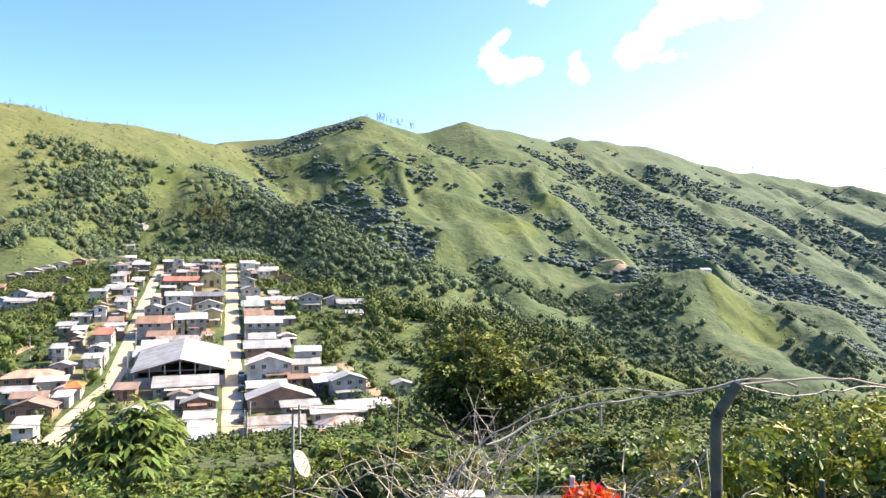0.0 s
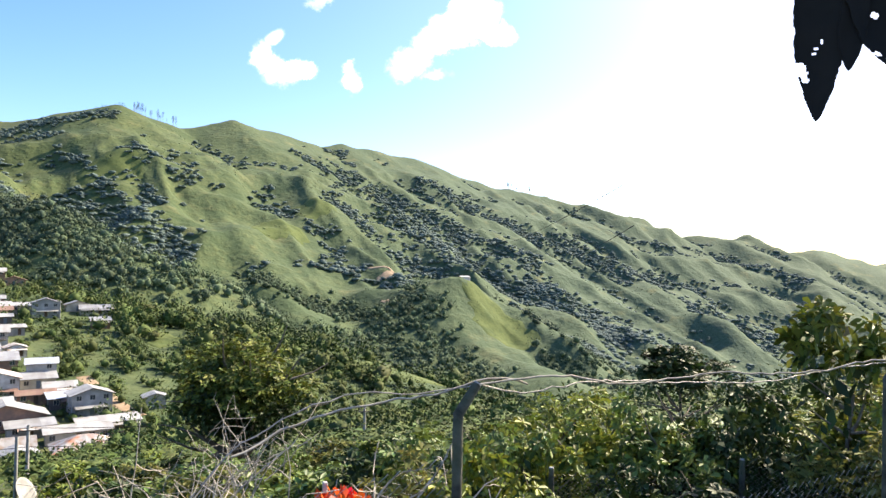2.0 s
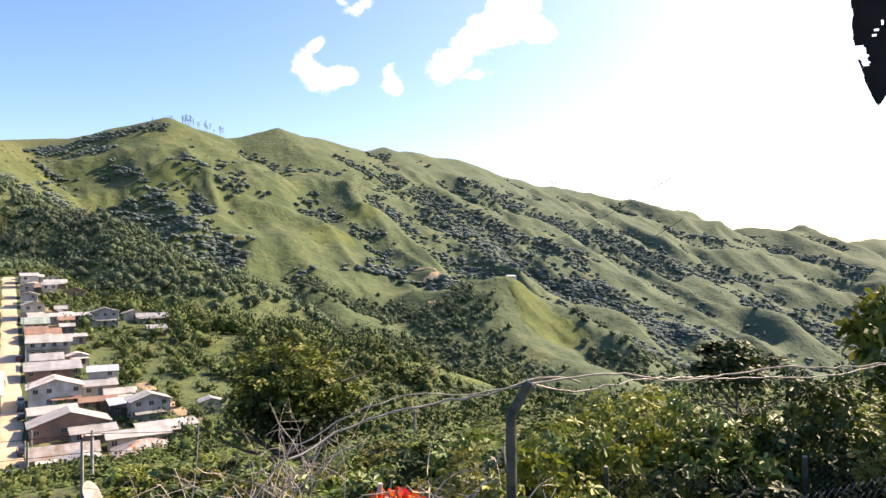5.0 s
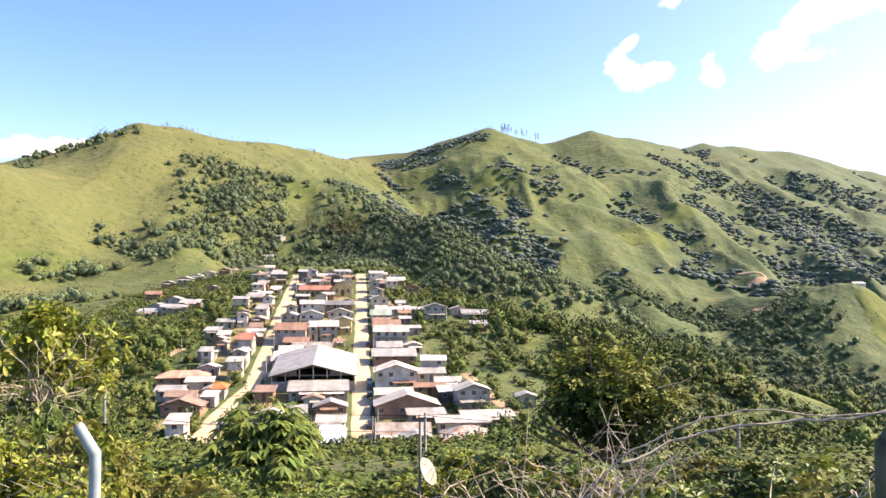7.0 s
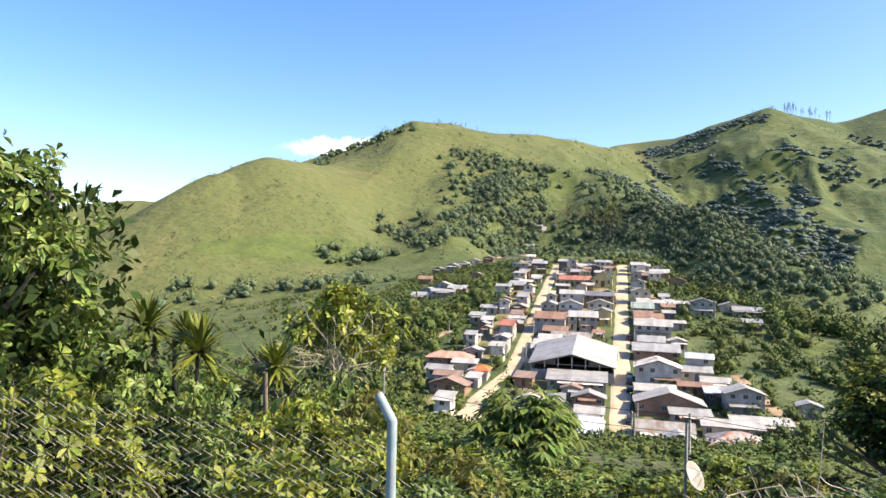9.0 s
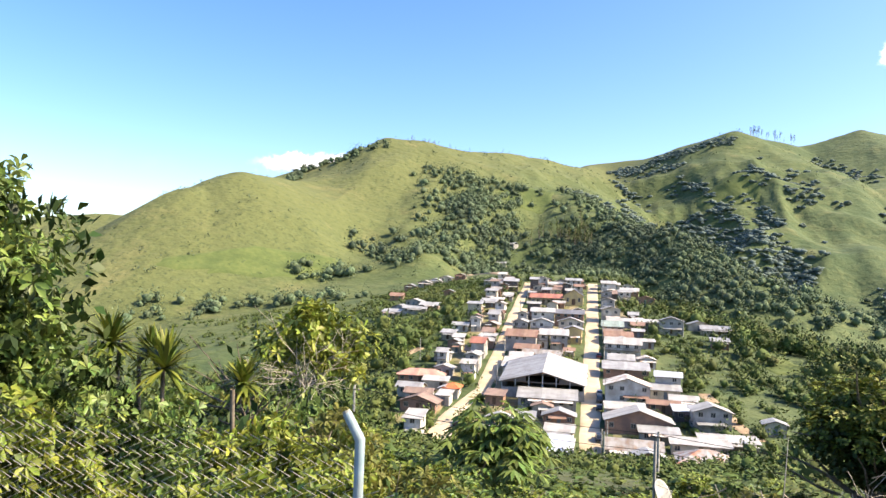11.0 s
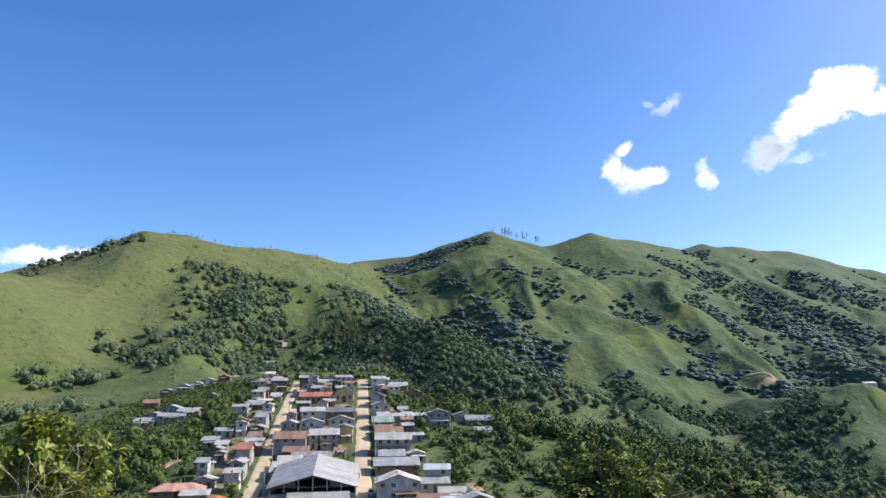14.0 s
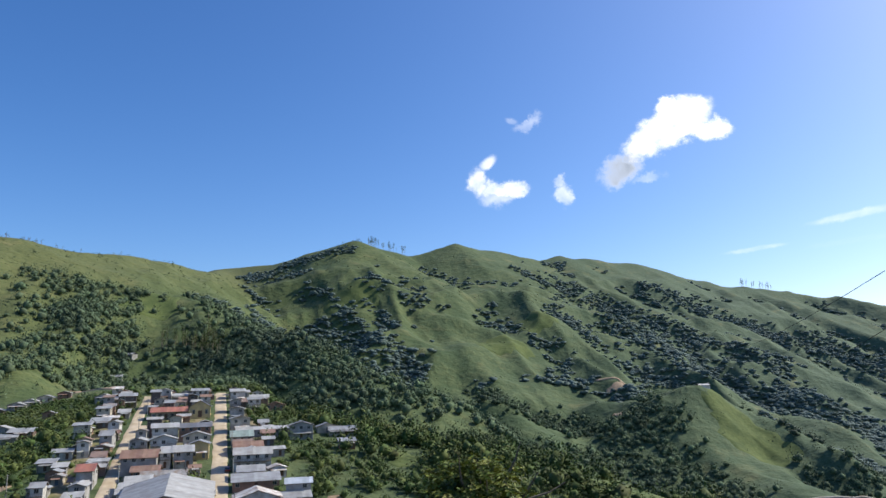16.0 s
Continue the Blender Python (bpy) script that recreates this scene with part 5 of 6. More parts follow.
def undergrowth():
    rng = np.random.default_rng(21)
    proto = {}
    for ring, (leaves, leaf, trunk) in enumerate(((2300, 0.1, 0.03), (1800, 0.16, 0.04), (900, 0.26, 0.05))):
        for i, (m, label) in enumerate(SHRUBS):
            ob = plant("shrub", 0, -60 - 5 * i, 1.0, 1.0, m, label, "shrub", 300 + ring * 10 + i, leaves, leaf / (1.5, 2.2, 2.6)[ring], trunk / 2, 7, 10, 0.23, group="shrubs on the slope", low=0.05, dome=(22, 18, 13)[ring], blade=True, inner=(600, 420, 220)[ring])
            proto[ring, i] = ob
    taken, used = [], set()
    for ring, (r0, r1, count, w0, w1) in enumerate(((4.6, 9.5, 84, 1.0, 1.9), (9.5, 21, 96, 1.8, 3.0), (21, 46, 120, 2.2, 3.8))):
        made = tries = 0
        while made < count and tries < 6000:
            tries += 1
            az, r = rng.uniform(-74, 66 if made % 3 else -28), math.sqrt(rng.uniform(r0 * r0, r1 * r1))
            x, y = r * math.sin(math.radians(az)), r * math.cos(math.radians(az))
            z = float(height(x, y))
            w = rng.uniform(w0, w1)
            if y < 4.2 and x > -6 and r < 7 or any(math.hypot(x - a, y - b) < (w + c) * 0.33 for a, b, c in taken):
                continue
            top = EYE + r * math.tan(math.radians(float(np.interp(az, *TOPS))))
            h = min((top - z) * rng.uniform(0.72, 1.0), w * 1.7)
            if h < 0.5:
                continue
            if math.hypot(x - 0.9, y - 4.5) < 1.1 or math.hypot(x + 3.43, y - 16.65) < 1.5 or (abs(az + 11.7) < 4 and 9 < r < 17):
                h = min(h, 1.0)
            taken.append((x, y, w))
            i = int(rng.choice(5, p=(0.26, 0.36, 0.14, 0.1, 0.14)))
            m = pose(x, y, z - 0.05, rng.uniform(-6, 6), rng.uniform(-6, 6), rng.uniform(0, 360)) @ Matrix.Diagonal((w, w, h, 1))
            src = proto[ring, i]
            if (ring, i) in used:
                copy_thing(src, m).matrix_basis = m
            else:
                used.add((ring, i))
                src.matrix_world = m
            made += 1
    for key, src in proto.items():
        if key not in used:
            for o in (*src.children_recursive, src):
                bpy.data.objects.remove(o)
    # farther down the slope
    rows = []
    for k in range(5200):
        az, r = rng.uniform(-72, 64), math.sqrt(rng.uniform(42.0 ** 2, 150.0 ** 2))
        x, y = r * math.sin(math.radians(az)), r * math.cos(math.radians(az))
        u, v = uv(x, y)
        z = float(height(x, y))
        w = rng.uniform(2.4, 5.0)
        top = EYE + r * math.tan(math.radians(float(np.interp(az, *TOPS))))
        h = min((top - z) * rng.uniform(0.7, 1.0), w * 1.5)
        if h < 0.9:
            w, h = 1.9, max(h, 0.9) if r > 60 else h
        if h < 0.5 or not free(u, v, w * 0.4):
            continue
        rows.append((x, y, z - 0.2, w, h))
    tr = np.random.default_rng(9)
    scatter("undergrowth", [shard_template(tr, 170, 0.19, 9, 0.25) for i in range(6)], rows[:1100], MIDLEAF, "thick green undergrowth down the slope towards the village", "bushes", 9)


undergrowth()

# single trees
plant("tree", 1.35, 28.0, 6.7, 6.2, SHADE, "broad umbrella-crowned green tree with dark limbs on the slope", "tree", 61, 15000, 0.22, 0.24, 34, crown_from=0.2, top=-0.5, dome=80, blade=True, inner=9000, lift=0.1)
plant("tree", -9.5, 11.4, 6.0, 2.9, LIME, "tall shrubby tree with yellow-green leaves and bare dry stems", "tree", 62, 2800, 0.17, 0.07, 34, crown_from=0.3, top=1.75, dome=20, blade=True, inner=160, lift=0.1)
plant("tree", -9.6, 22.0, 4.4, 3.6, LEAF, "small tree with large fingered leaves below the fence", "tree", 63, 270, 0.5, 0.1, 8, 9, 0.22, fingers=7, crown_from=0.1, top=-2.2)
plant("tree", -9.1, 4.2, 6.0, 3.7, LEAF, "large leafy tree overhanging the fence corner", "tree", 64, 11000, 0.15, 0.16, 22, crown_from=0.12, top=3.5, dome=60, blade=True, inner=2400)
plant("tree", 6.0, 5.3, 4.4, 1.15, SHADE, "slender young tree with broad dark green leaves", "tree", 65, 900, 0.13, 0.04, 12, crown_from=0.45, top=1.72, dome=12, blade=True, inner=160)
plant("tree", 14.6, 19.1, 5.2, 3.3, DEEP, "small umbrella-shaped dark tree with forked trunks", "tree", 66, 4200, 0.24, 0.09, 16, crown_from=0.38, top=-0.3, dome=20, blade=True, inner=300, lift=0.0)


for _i, (_x, _y, _w, _top, _m) in enumerate(((-7.2, 5.0, 1.9, 0.85, LEAF), (-6.5, 5.35, 1.8, 0.65, LEAF), (-5.6, 5.6, 1.8, 0.5, LIME), (-8.3, 4.7, 1.9, 1.0, LEAF), (-5.0, 6.3, 1.8, 0.45, LIME), (-7.6, 3.6, 1.8, 1.1, DEEP), (-4.3, 5.4, 1.6, 0.15, LIME), (-6.4, 4.2, 1.6, 0.35, LIME), (-5.2, 4.6, 1.5, 0.1, LEAF), (-3.6, 6.2, 1.7, 0.0, OLIVE), (-7.9, 5.6, 1.8, 1.0, DEEP), (2.3, 5.4, 1.5, 0.5, LIME), (3.0, 6.3, 1.7, 0.55, LEAF), (3.7, 6.4, 1.7, 0.5, LIME), (4.5, 6.1, 1.7, 0.6, LEAF), (5.4, 6.0, 1.8, 0.75, DEEP), (6.4, 5.0, 1.8, 0.85, LIME), (1.7, 5.7, 1.4, 0.3, OLIVE), (4.1, 7.3, 2.0, 0.55, LIME), (7.0, 5.6, 2.0, 1.0, OLIVE), (2.5, 7.2, 1.9, 0.4, LEAF))):
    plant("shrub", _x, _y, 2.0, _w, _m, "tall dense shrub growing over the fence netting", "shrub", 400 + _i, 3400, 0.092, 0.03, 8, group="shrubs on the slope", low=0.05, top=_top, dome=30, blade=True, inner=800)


def yucca(x, y, top, seed, size):
    """A stem with a rosette of stiff sword leaves."""
    rng = np.random.default_rng(seed)
    z = float(height(x, y))
    ob = thing("yucca", pose(x, y, z - 0.05), "yucca with a rosette of stiff pale green sword leaves", "plant", "yuccas")
    V, Fc = [], []
    h = top - z
    tube(V, Fc, limb(rng, (0, 0, 0), (0, 0, 1), h - size * 0.3, 0.1), 0.028, 6)
    part("stem", raw_mesh("stem", V, Fc, BARK, True), None, ob)
    V, Fc = [], []
    tip = Vector((0, 0, h - size * 0.4))
    for i in range(95):
        a, e = rng.uniform(0, 6.28), rng.uniform(-0.5, 1.45)
        d = Vector((math.cos(a) * math.cos(e), math.sin(a) * math.cos(e), math.sin(e)))
        s = d.cross(Vector((0.01, 0, 1))).normalized() * 0.03
        L = size * rng.uniform(0.75, 1.1)
        b = len(V)
        droop = Vector((0, 0, -0.12 * L))
        n = s.cross(d).normalized() * 0.008
        V += [tuple(tip - s * 0.6), tuple(tip + s * 0.6), tuple(tip + d * L * 0.5 + s + n), tuple(tip + d * L * 0.5 - s + n), tuple(tip + d * L + droop + s * 0.1), tuple(tip + d * L + droop - s * 0.1)]
        Fc += [(b, b + 1, b + 2, b + 3), (b + 3, b + 2, b + 4, b + 5)]
    part("leaves", raw_mesh("leaves", V, Fc, SHADE), None, ob)


yucca(-8.2, 5.9, 0.85, 1, 0.55)
yucca(-7.4, 6.1, 0.6, 2, 0.6)
yucca(-6.4, 6.45, 0.4, 3, 0.45)
yucca(-7.9, 6.3, 0.65, 4, 0.45)


# ---- the fence ----
def fence_post(foot, kink, tip, r, material, label):
    ob = thing("fence_post", pose(*foot), label, "fence post", "fence posts")
    V, Fc = [], []
    o = Vector(foot)
    k = Vector(kink) - o
    rng = random.Random(int(foot[0] * 100))
    pts = [k * (i / 22 - 0.12 * (1 - i / 22)) for i in range(23)] + [Vector(tip) - o]
    tube(V, Fc, pts, [r * rng.uniform(0.94, 1.05) for p in pts[:-1]] + [r * 0.92], 14)
    me = raw_mesh("shaft", V, Fc, material, True)
    part("shaft", me, None, ob)
    bm = bmesh.new()
    bmesh.ops.create_cone(bm, cap_ends=True, segments=10, radius1=r * 0.9, radius2=r * 0.8, depth=0.02, matrix=Matrix.Translation(pts[-1]) @ (pts[-1] - pts[-2]).to_track_quat("Z", "Y").to_matrix().to_4x4())
    part("cap", bm, CEMENT, ob)


fence_post((1.31, 3.42, -1.45), (1.32, 3.42, 0.85), (1.43, 3.44, 1.0), 0.028, POST, "weathered cement fence post with a bent top")
fence_post((-1.91, 2.58, -1.3), (-1.92, 2.57, 0.86), (-1.99, 2.56, 0.97), 0.023, PIPE, "pale blue metal fence post with a bent top")
fence_post((4.75, 3.84, -1.7), (4.78, 3.82, 0.86), (4.88, 3.8, 0.98), 0.03, POST, "weathered cement fence post with a bent top")
fence_post((-6.2, 1.75, -1.3), (-6.2, 1.75, 1.0), (-6.32, 1.75, 1.12), 0.03, PIPE, "pale blue metal fence post with a bent top")
fence_post((4.7, 5.19, -2.2), (4.7, 5.19, -0.3), (4.7, 5.19, -0.08), 0.025, POST, "thin grey stake of the inner pen")
fence_post((3.1, 5.8, -2.2), (3.1, 5.8, -0.4), (3.1, 5.8, -0.2), 0.025, POST, "thin grey stake of the inner pen")
fence_post((5.61, 4.18, -1.9), (5.61, 4.18, 0.0), (5.61, 4.18, 0.28), 0.03, TIMBER, "rough timber stake beside the fence")


def netting(a, b, low, high, cell, r, label, sag=0.0):
    """Chain-link netting between two posts: crossing zigzag wires."""
    ax, ay = a
    bx, by = b
    L = math.hypot(bx - ax, by - ay)
    V, Fc = [], []
    nx = int(L / cell)
    nz = int((high - low) / (cell * 0.5))
    for i in range(nx):
        pts = []
        for k in range(nz + 1):
            f = ((i + 0.5) + (0.25 if k % 2 else -0.25) * 2) * cell / L
            pts.append((ax + (bx - ax) * f, ay + (by - ay) * f + (0.006 if k % 2 else -0.006), low + k * cell * 0.5 - sag * 4 * f * (1 - f)))
        tube(V, Fc, pts, r, 3)
    ob = new("chain_link_netting", raw_mesh("netting", V, Fc, WIRE))
    return tagged(ob, label, "fence netting", "fence netting")


netting((-1.91, 2.6), (1.31, 3.44), -1.35, 0.66, 0.07, 0.0022, "rusty chain-link netting sagging between two fence posts", 0.12)
netting((-6.2, 1.78), (-1.91, 2.6), -1.35, 0.84, 0.07, 0.0032, "rusty chain-link netting stretched behind the shrubs")
netting((1.31, 3.44), (4.75, 3.86), -1.45, 0.3, 0.07, 0.002, "rusty chain-link netting overgrown with leaves", 0.1)
netting((3.1, 5.8), (4.7, 5.19), -2.1, -0.25, 0.05, 0.002, "fine wire netting of a dark pen below the fence")
netting((4.7, 5.19), (5.61, 4.18), -2.0, -0.1, 0.05, 0.002, "fine wire netting of a dark pen below the fence")


def barbed(pts, seed, label, r=0.0035, material=None, barbs=True):
    """Barbed wire through given points, a little wavy."""
    rng = np.random.default_rng(seed)
    V, Fc, path = [], [], []
    pts = [Vector(p) for p in pts]
    for i in range(len(pts) - 1):
        p0, p1, p2, p3 = pts[max(i - 1, 0)], pts[i], pts[i + 1], pts[min(i + 2, len(pts) - 1)]
        n = max(3, int((p2 - p1).length / 0.07))
        for k in range(n):
            t = k / n
            q = 0.5 * ((2 * p1) + (p2 - p0) * t + (2 * p0 - 5 * p1 + 4 * p2 - p3) * t * t + (3 * p1 - p0 - 3 * p2 + p3) * t ** 3)
            path.append(q + Vector(rng.normal(size=3)) * 0.005)
    path.append(pts[-1])
    tube(V, Fc, path, r, 5)
    ob = thing("barbed_wire", Matrix.Identity(4), label, "wire", "fence wires")
    part("strand", raw_mesh("strand", V, Fc, material or WIRE, True), None, ob)
    if barbs:
        V, Fc = [], []
        for q in path[1::2]:
            d = Vector(rng.normal(size=3)).normalized() * 0.018
            tube(V, Fc, [q - d, q + d], 0.0013, 3)
        me = part("barbs", raw_mesh("barbs", V, Fc, WIRE), None, ob)
        me["kind"] = "stuff"
    return ob


barbed([(-1.93, 2.57, 0.1), (-0.9, 2.92, 0.12), (-0.2, 3.15, 0.4), (0.17, 3.3, 0.74), (0.42, 3.37, 0.88), (0.73, 3.42, 0.98), (1.1, 3.43, 0.97), (1.43, 3.44, 1.0)], 1, "rusty barbed wire slung between the post tops", 0.0035)
barbed([(1.43, 3.44, 1.0), (1.62, 3.5, 0.95), (1.8, 3.52, 0.93), (2.2, 3.6, 0.96), (2.94, 3.8, 0.9), (3.68, 3.81, 0.88), (4.3, 3.82, 0.95), (4.88, 3.8, 0.98)], 2, "rusty barbed wire slung between the post tops", 0.004)
barbed([(1.43, 3.44, 1.0), (1.9, 3.5, 1.02), (2.5, 3.65, 0.93), (3.2, 3.8, 0.95), (4.0, 3.8, 0.93), (4.88, 3.8, 1.0), (6.4, 3.7, 0.9)], 3, "dry creeper wound along the wire", 0.006, TWIG, False)
barbed([(0.2, 3.28, 0.74), (0.5, 3.38, 0.86), (0.85, 3.42, 0.93), (1.2, 3.43, 0.96), (1.5, 3.46, 1.03), (1.75, 3.5, 0.98)], 4, "dry creeper wound along the wire", 0.006, TWIG, False)


def dry_branches(origin, seed, count, length, label, thick=0.011):
    """A tangle of leafless pale twigs."""
    rng = np.random.default_rng(seed)
    ob = thing("dry_branch", pose(*origin), label, "branch", "dry branches")
    V, Fc = [], []
    for i in range(count):
        a = rng.uniform(0, 6.28)
        l = limb(rng, (rng.normal() * 0.1, rng.normal() * 0.1, -0.1), (math.cos(a), math.sin(a) * 0.4, rng.uniform(0.1, 1.0)), length * rng.uniform(0.5, 1), 0.6, 7)
        tube(V, Fc, l, [thick * (1 - 0.11 * j) for j in range(8)], 4)
        for j in range(3):
            s = l[rng.integers(2, 7)]
            tw = limb(rng, s, rng.normal(size=3), length * 0.3, 0.6, 4)
            tube(V, Fc, tw, thick * 0.4, 3)
    part("branchwork", raw_mesh("twigs", V, Fc, TWIG, True), None, ob)["kind"] = "stuff"


dry_branches((-0.15, 5.2, -0.5), 1, 14, 1.7, "leafless pale branches tangled above the fence")
dry_branches((0.12, 4.1, 0.3), 7, 16, 0.75, "leafless pale branches tangled above the fence", 0.005)
dry_branches((0.4, 4.3, 0.45), 8, 12, 0.6, "leafless pale branches tangled above the fence", 0.004)
dry_branches((0.35, 4.9, -0.45), 4, 10, 1.4, "leafless pale branches tangled above the fence")
dry_branches((1.05, 3.9, 0.1), 2, 7, 0.9, "dry creeper stems beside the fence post")
dry_branches((2.4, 4.6, -0.4), 3, 6, 1.1, "dry creeper stems among the shrubs")
dry_branches((-8.9, 10.7, -0.5), 6, 30, 1.7, "bare dry stems inside the shrubby tree")


def croton(x, y, top, seed, size):
    rng = np.random.default_rng(seed)
    z = float(height(x, y))
    ob = thing("croton", pose(x, y, z - 0.03), "ornamental shrub with bright red and orange leaves", "shrub", "red shrubs")
    V, Fc = [], []
    for i in range(5):
        tube(V, Fc, limb(rng, (0, 0, 0), (rng.normal() * 0.15, rng.normal() * 0.15, 1), top - z - size * 0.5, 0.15), 0.012, 5)
    part("trunk", raw_mesh("trunk", V, Fc, BARK, True), None, ob)
    tv, tf = leaf_template(rng, 420, 0.24, 6, 0.2)
    tv = tv * (size, size, size) + (0, 0, top - z - size)
    part("foliage", raw_mesh("foliage", tv, tf, CROTON), None, ob)


croton(0.97, 4.5, 0.25, 5, 0.32)
croton(0.86, 4.75, 0.06, 6, 0.16)


def yard_wall():
    """The top of a low cement wall with a white sheet lying on it."""
    z = float(height(0.4, 5.5))
    ob = thing("cement_wall", pose(0.45, 5.55, z), "low weathered cement wall just below the fence", "wall")
    bm = bmesh.new()
    box(bm, -0.5, -0.1, -0.3, 0.5, 0.1, -0.26 - z)
    bmesh.ops.bevel(bm, geom=bm.edges[:], offset=0.015, segments=2, affect='EDGES')
    part("wall", bm, POST, ob)
    sh = thing("white_panel", pose(0.16, 5.5, -0.26), "small white panel lying on the cement wall", "panel")
    bm = bmesh.new()
    box(bm, -0.16, -0.12, 0.0, 0.16, 0.12, 0.05)
    bmesh.ops.bevel(bm, geom=bm.edges[:], offset=0.01, segments=2, affect='EDGES')
    part("board", bm, WALLS["white"], sh)
    zs = float(height(0.84, 4.62))
    st = thing("stake", pose(0.84, 4.62, zs), "thin white painted stake beside the red shrub", "stake")
    bm = bmesh.new()
    box(bm, -0.016, -0.016, -0.3, 0.016, 0.016, 0.2 - zs)
    bmesh.ops.bevel(bm, geom=bm.edges[:], offset=0.004, segments=1, affect='EDGES')
    part("shaft", bm, WALLS["white"], st)


yard_wall()


def dish():
    """A mesh dish aerial on its pole."""
    x, y = -3.55, 16.65
    z = float(height(x, y))
    ob = thing("satellite_dish", pose(x, y, z), "grey satellite dish on a thin pole above the shrubs", "satellite dish")
    V, Fc = [], []
    tube(V, Fc, [(0, 0, -0.3), (0, 0, -2.0 - z)], 0.035, 8)
    part("pole", raw_mesh("pole", V, Fc, CEMENT, True), None, ob)
    verts, faces = [], []
    for i in range(7):
        for k in range(24):
            r = 0.34 * i / 6
            verts.append((r * math.cos(k * math.pi / 12), r * math.sin(k * math.pi / 12), 0.9 * r * r))
    for i in range(6):
        for k in range(24):
            faces.append((i * 24 + k, i * 24 + (k + 1) % 24, (i + 1) * 24 + (k + 1) % 24, (i + 1) * 24 + k))
    bowl = part("bowl", raw_mesh("bowl", verts, faces, CEMENT, True), None, ob)
    bowl.matrix_local = pose(0.12, 0, -3.2 - z, 62, 0, 78)
    solid = bowl.modifiers.new("thick", 'SOLIDIFY')
    solid.thickness = 0.015
    V, Fc = [], []
    for k in range(3):
        tube(V, Fc, [(0.3 * math.cos(k * 2.1), 0.3 * math.sin(k * 2.1), 0.08), (0, 0, 0.34)], 0.008, 4)
    part("feed_arm", raw_mesh("feed_arm", V, Fc, CEMENT), None, bowl)


dish()


def utility_pole(x, y, top, label):
    z = float(height(x, y))
    ob = thing("utility_pole", pose(x, y, z), label, "utility pole", "utility poles")
    V, Fc = [], []
    tube(V, Fc, [(0, 0, -0.5), (0, 0, (top - z) * 0.5), (0, 0, top - z)], [0.17, 0.15, 0.12], 10)
    part("pole", raw_mesh("pole", V, Fc, CEMENT, True), None, ob)
    bm = bmesh.new()
    box(bm, -0.7, -0.18, top - z - 0.5, 0.7, -0.1, top - z - 0.4)
    part("crossarm", bm, TIMBER, ob)
    for px in (-0.6, 0.0, 0.6):
        bm = bmesh.new()
        bmesh.ops.create_cone(bm, cap_ends=True, segments=8, radius1=0.05, radius2=0.035, depth=0.14, matrix=Matrix.Translation((px, -0.14, top - z - 0.33)))
        part("insulator", bm, CEMENT, ob)


POLES = [(-43.0, 60.0, -10.0), (-14.0, 68.6, -12.3), (16.0, 72.0, -12.8), (-32.2, 115.6, -23.0), (-46.5, 165.0, -33.0)]
for px, py, pt_ in POLES:
    utility_pole(px, py, pt_, "grey concrete power pole with a crossarm among the greenery")
for u, v in ((176, 4.2), (212, 4.2), (250, 4.2), (290, 4.2), (330, 4.2), (372, 4.2), (222, -29.0), (250, -30.2), (282, -31.2), (325, -32.6), (368, -33.4), (246, -60), (300, 36)):
    px, py = xy(u, v)
    utility_pole(px, py, float(height(px, py)) + 7.5, "grey concrete power pole beside the village street")


def cable(a, b, sag, r, label):
    V, Fc = [], []
    a, b = Vector(a), Vector(b)
    tube(V, Fc, [a.lerp(b, k / 24) - Vector((0, 0, sag * 4 * (k / 24) * (1 - k / 24))) for k in range(25)], r, 4)
    tagged(new("power_cable", raw_mesh("cable", V, Fc, DRYLEAF)), label, "cable", "power cables")


for dz in (0.0, -1.6):
    for p, q in ((POLES[0], POLES[1]), (POLES[1], POLES[2])):
        cable((p[0], p[1], p[2] + dz - 0.25), (q[0], q[1], q[2] + dz - 0.25), 0.5, 0.03, "dark power cable strung between the poles")
cable((13.63, 20.96, 4.6), (58.2, 138.0, 7.4), 0.8, 0.012, "thin dark cable crossing the sky")
cable((13.9, 20.7, 3.2), (72.0, 138.0, 4.0), 0.8, 0.012, "thin dark cable crossing the sky")


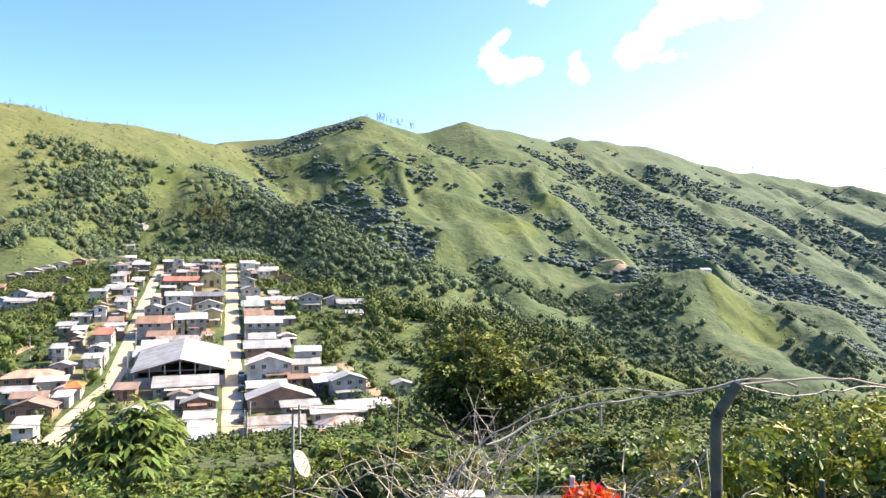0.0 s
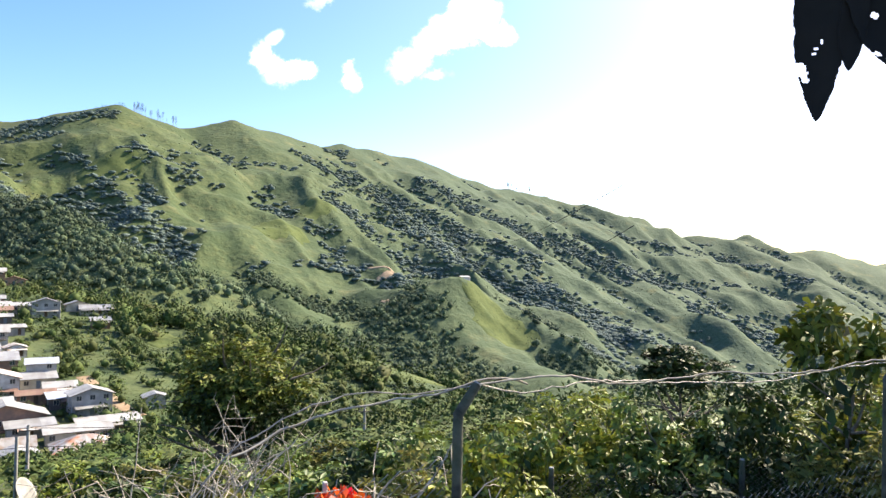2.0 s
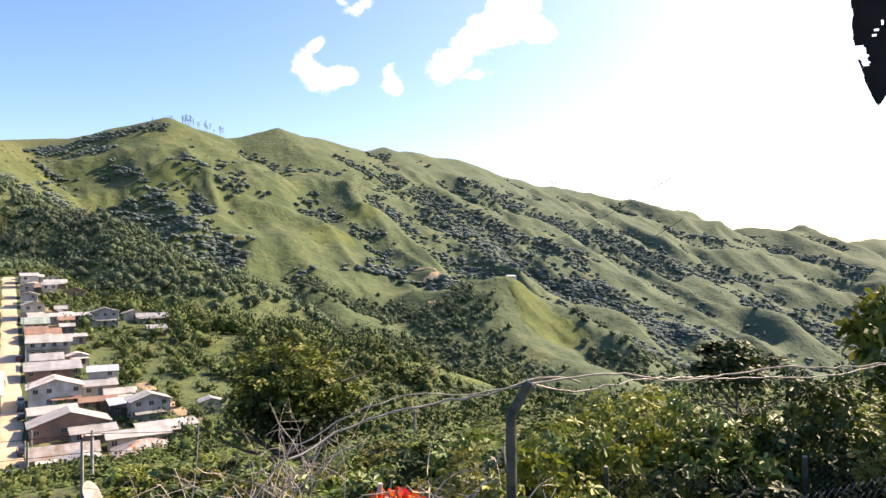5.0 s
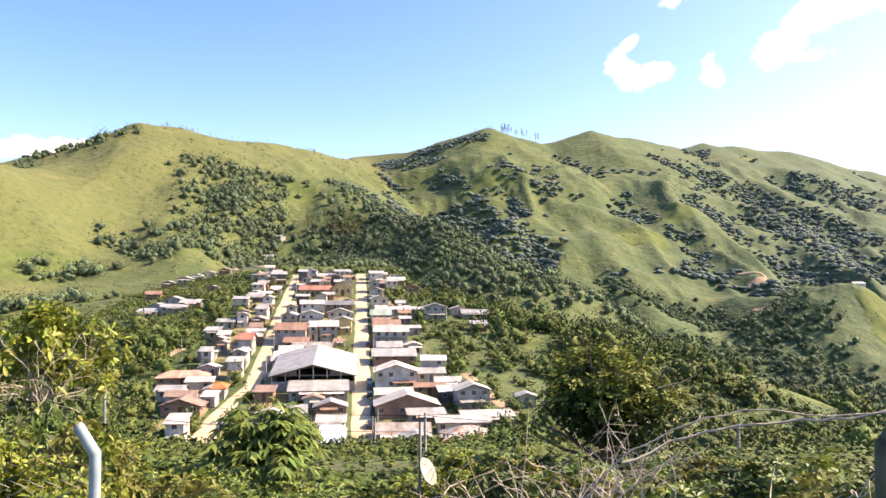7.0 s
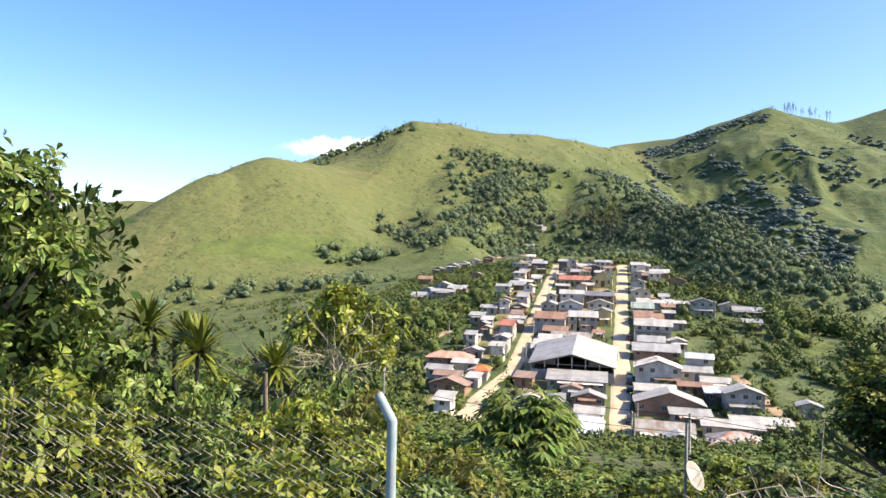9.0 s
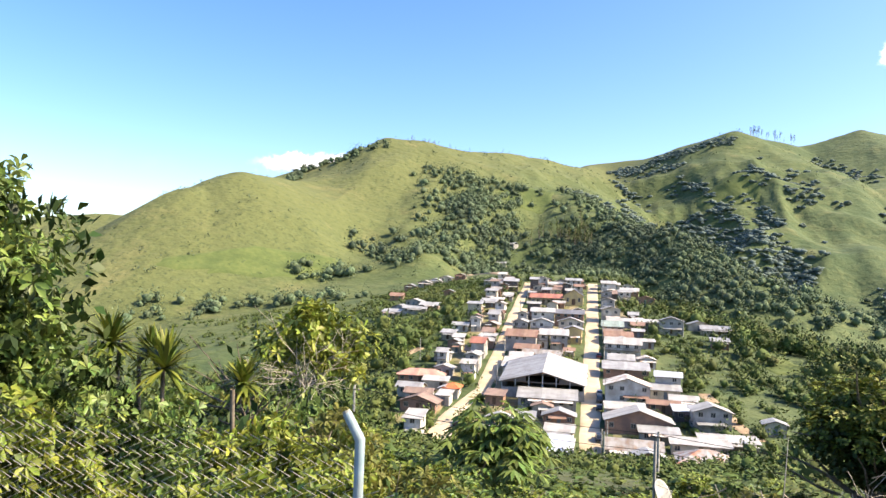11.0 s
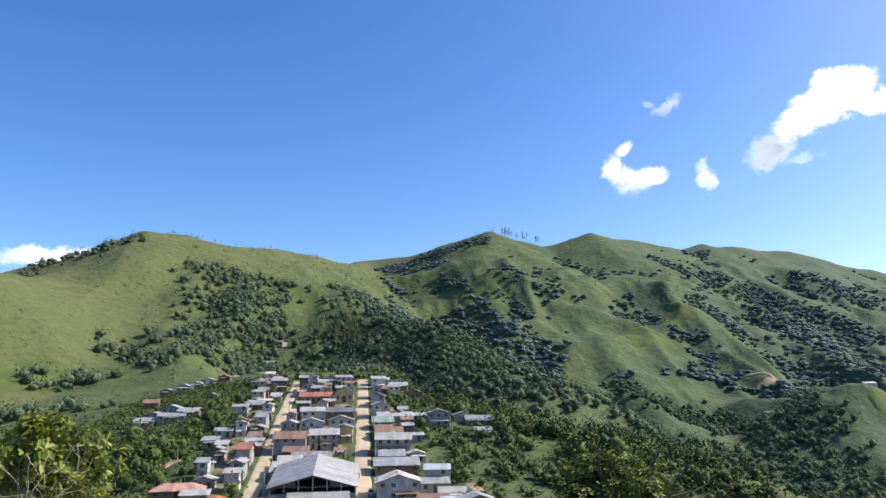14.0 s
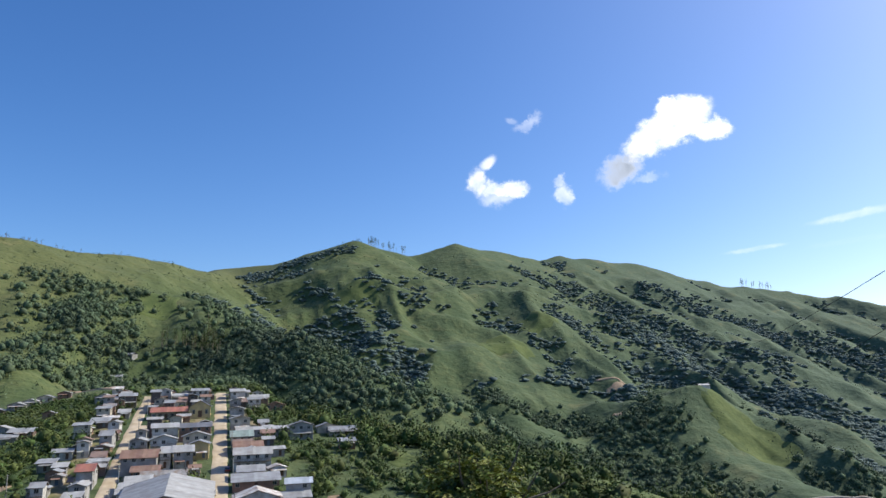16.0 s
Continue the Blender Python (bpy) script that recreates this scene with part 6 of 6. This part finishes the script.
def overhang():
    """A tree close by on the right: its limb hangs withered leaves into the view."""
    rng = np.random.default_rng(31)
    x, y = 2.5, 0.75
    z = float(height(x, y))
    ob = thing("overhanging_tree", pose(x, y, z), "bare limb of a near tree with withered hanging leaves", "tree")
    V, Fc = [], []
    tube(V, Fc, [(0, 0, -0.3), (0.1, -0.1, 1.4), (0.0, 0.0, 2.9), (-0.5, 0.2, 3.1)], [0.1, 0.09, 0.07, 0.05], 8)
    tube(V, Fc, [(0.0, 0.0, 2.8), (-0.6, 0.25, 2.75), (-1.05, 0.36, 2.66), (-1.45, 0.42, 2.62)], [0.05, 0.03, 0.02, 0.012], 6)
    part("trunk", raw_mesh("trunk", V, Fc, BARK, True), None, ob)
    # top, middle and tip of each leaf, its half width, where it is eaten through (along, across, size)
    for top, mid, tip, wide, holes in (
        ((1.246, 1.11, 2.42), (1.252, 1.104, 2.13), (1.249, 1.107, 1.915), 0.046, ((0.71, -0.8, 0.022), (0.74, -0.75, 0.024), (0.77, -0.72, 0.02), (0.6, 0.15, 0.008), (0.63, -0.1, 0.008), (0.65, -0.2, 0.009))),
        ((1.315, 1.035, 2.36), (1.297, 1.055, 2.14), (1.288, 1.064, 2.012), 0.027, ()),
        ((1.29, 1.06, 2.34), (1.316, 1.033, 2.12), (1.356, 0.983, 1.985), 0.037, ((0.82, -0.35, 0.022), (0.8, -0.15, 0.018), (0.76, -0.75, 0.022), (0.5, 0.1, 0.02))),
        ((1.392, 0.94, 2.4), (1.39, 0.94, 2.2), (1.389, 0.94, 2.01), 0.018, ())):
        top, mid, tip = Vector(top), Vector(mid), Vector(tip)
        verts, faces = [], []
        n, m = 90, 22
        for i in range(n + 1):
            t = i / n
            c = top * (1 - t) ** 2 + (mid * 2 - (top + tip) * 0.5) * 2 * t * (1 - t) + tip * t * t
            half = wide * min(1.0, 0.45 + t * 2.2) * min(1.0, ((1 - t) * 2.9) ** 0.75 + 0.02)
            for k in range(m + 1):
                q = k / m * 2 - 1
                rag = 1 + 0.03 * math.sin(t * 47 + top.x * 90 + q) + 0.02 * rng.normal() * (abs(q) > 0.9)
                verts.append(tuple(c - Vector((x, y, z)) + Vector((0.7, -0.7, 0.0)) * q * half * rag + Vector((0.6, 0.6, 0)) * half * 0.25 * (1 - q * q)))
        for i in range(n):
            for k in range(m):
                t, q = (i + 0.5) / n, (k + 0.5) / m * 2 - 1
                if any(math.hypot((t - ht) * 1.0, (q - hq) * 0.09) < hs for ht, hq, hs in holes):
                    continue
                a = i * (m + 1) + k
                faces.append((a, a + 1, a + m + 2, a + m + 1))
        leaf = part("leaf", raw_mesh("leaf", verts, faces, DRYLEAF, True), None, ob, "withered dark hanging leaf with torn edges")
        leaf.modifiers.new("thick", 'SOLIDIFY').thickness = 0.002
    V, Fc = [], []
    line = [Vector((-0.6 + 0.012 * math.sin(k * 1.7), 0.49 + 0.01 * math.sin(k * 2.9), 2.75 - z - k * 0.085)) for k in range(17)]
    tube(V, Fc, line, 0.006, 5)
    for p in line[4:]:
        for k in range(3):
            tube(V, Fc, limb(rng, p, rng.normal(size=3), 0.09, 0.5, 3), 0.0025, 3)
    vine = part("vine", raw_mesh("vine", V, Fc, DRYLEAF, True), None, ob, "dark dangling vine with shrivelled leaves")
    tv = np.concatenate([(leaf_template(np.random.default_rng(k), 6, 0.22, 1, 0.005, 0.6)[0] - (0, 0, 0.5)) * 0.17 + np.array(p) for k, p in enumerate(line[5:])])
    part("shrivelled_leaves", raw_mesh("leaves", tv, np.arange(len(tv)).reshape(-1, 4), DRYLEAF), None, vine)["kind"] = "stuff"


overhang()


# ---- parked cars in the village ----
def car(u, v, turn, paint, label, tall=1.45):
    x, y = xy(u, v)
    z = float(height(x, y)) + 0.2
    ob = thing("car", pose(x, y, z, 7 * math.cos(radians(turn)), 0, 16.7 + turn), label, "car", "parked cars")
    bm = bmesh.new()
    box(bm, -0.85, -2.1, 0.35, 0.85, 2.1, 0.92)
    bmesh.ops.bevel(bm, geom=bm.edges[:], offset=0.12, segments=2, affect='EDGES')
    part("body", bm, paint, ob)
    bm = bmesh.new()
    w, l = 0.72, 1.5
    lo = [bm.verts.new(p) for p in ((-0.8, -l, 0.9), (0.8, -l, 0.9), (0.8, 1.0, 0.9), (-0.8, 1.0, 0.9))]
    hi = [bm.verts.new(p) for p in ((-w, -l + 0.35, tall), (w, -l + 0.35, tall), (w, 0.45, tall), (-w, 0.45, tall))]
    bm.faces.new(hi)
    for i in range(4):
        bm.faces.new((lo[i], lo[(i + 1) % 4], hi[(i + 1) % 4], hi[i]))
    part("cabin", bm, PANE, ob, "dark glazed cabin")
    bm = bmesh.new()
    box(bm, -w, -l + 0.35, tall + 0.003, w, 0.45, tall + 0.05)
    part("roof", bm, paint, ob)
    for sx in (-0.8, 0.8):
        for sy in (-1.3, 1.3):
            bm = bmesh.new()
            bmesh.ops.create_cone(bm, cap_ends=True, segments=14, radius1=0.33, radius2=0.33, depth=0.22, matrix=pose(sx, sy, 0.3, 0, 90, 0))
            part("wheel", bm, DRYLEAF, ob)


PAINTS = [mat("white car paint", (0.6, 0.6, 0.6), (0.55, 0.55, 0.55), 0.3, 3, 0, spec=0.5), mat("dark car paint", (0.03, 0.035, 0.045), (0.04, 0.045, 0.055), 0.3, 3, 0, spec=0.5), mat("red car paint", (0.3, 0.04, 0.03), (0.26, 0.035, 0.03), 0.3, 3, 0, spec=0.5)]
car(206, 2.6, 2, PAINTS[1], "dark car parked along the dirt street")
car(213, 2.7, -3, PAINTS[1], "dark van parked along the dirt street", 1.8)
car(219, 2.6, 1, PAINTS[0], "white car parked along the dirt street")
car(183, 2.4, 4, PAINTS[1], "dark pickup parked at the lower street end", 1.6)
car(236, -1.8, 180, PAINTS[0], "white van standing in the dirt street", 1.8)
car(184, -33.5, 60, PAINTS[1], "dark car parked on the dirt square")
car(262, 2.6, 2, PAINTS[2], "red car parked along the dirt street")
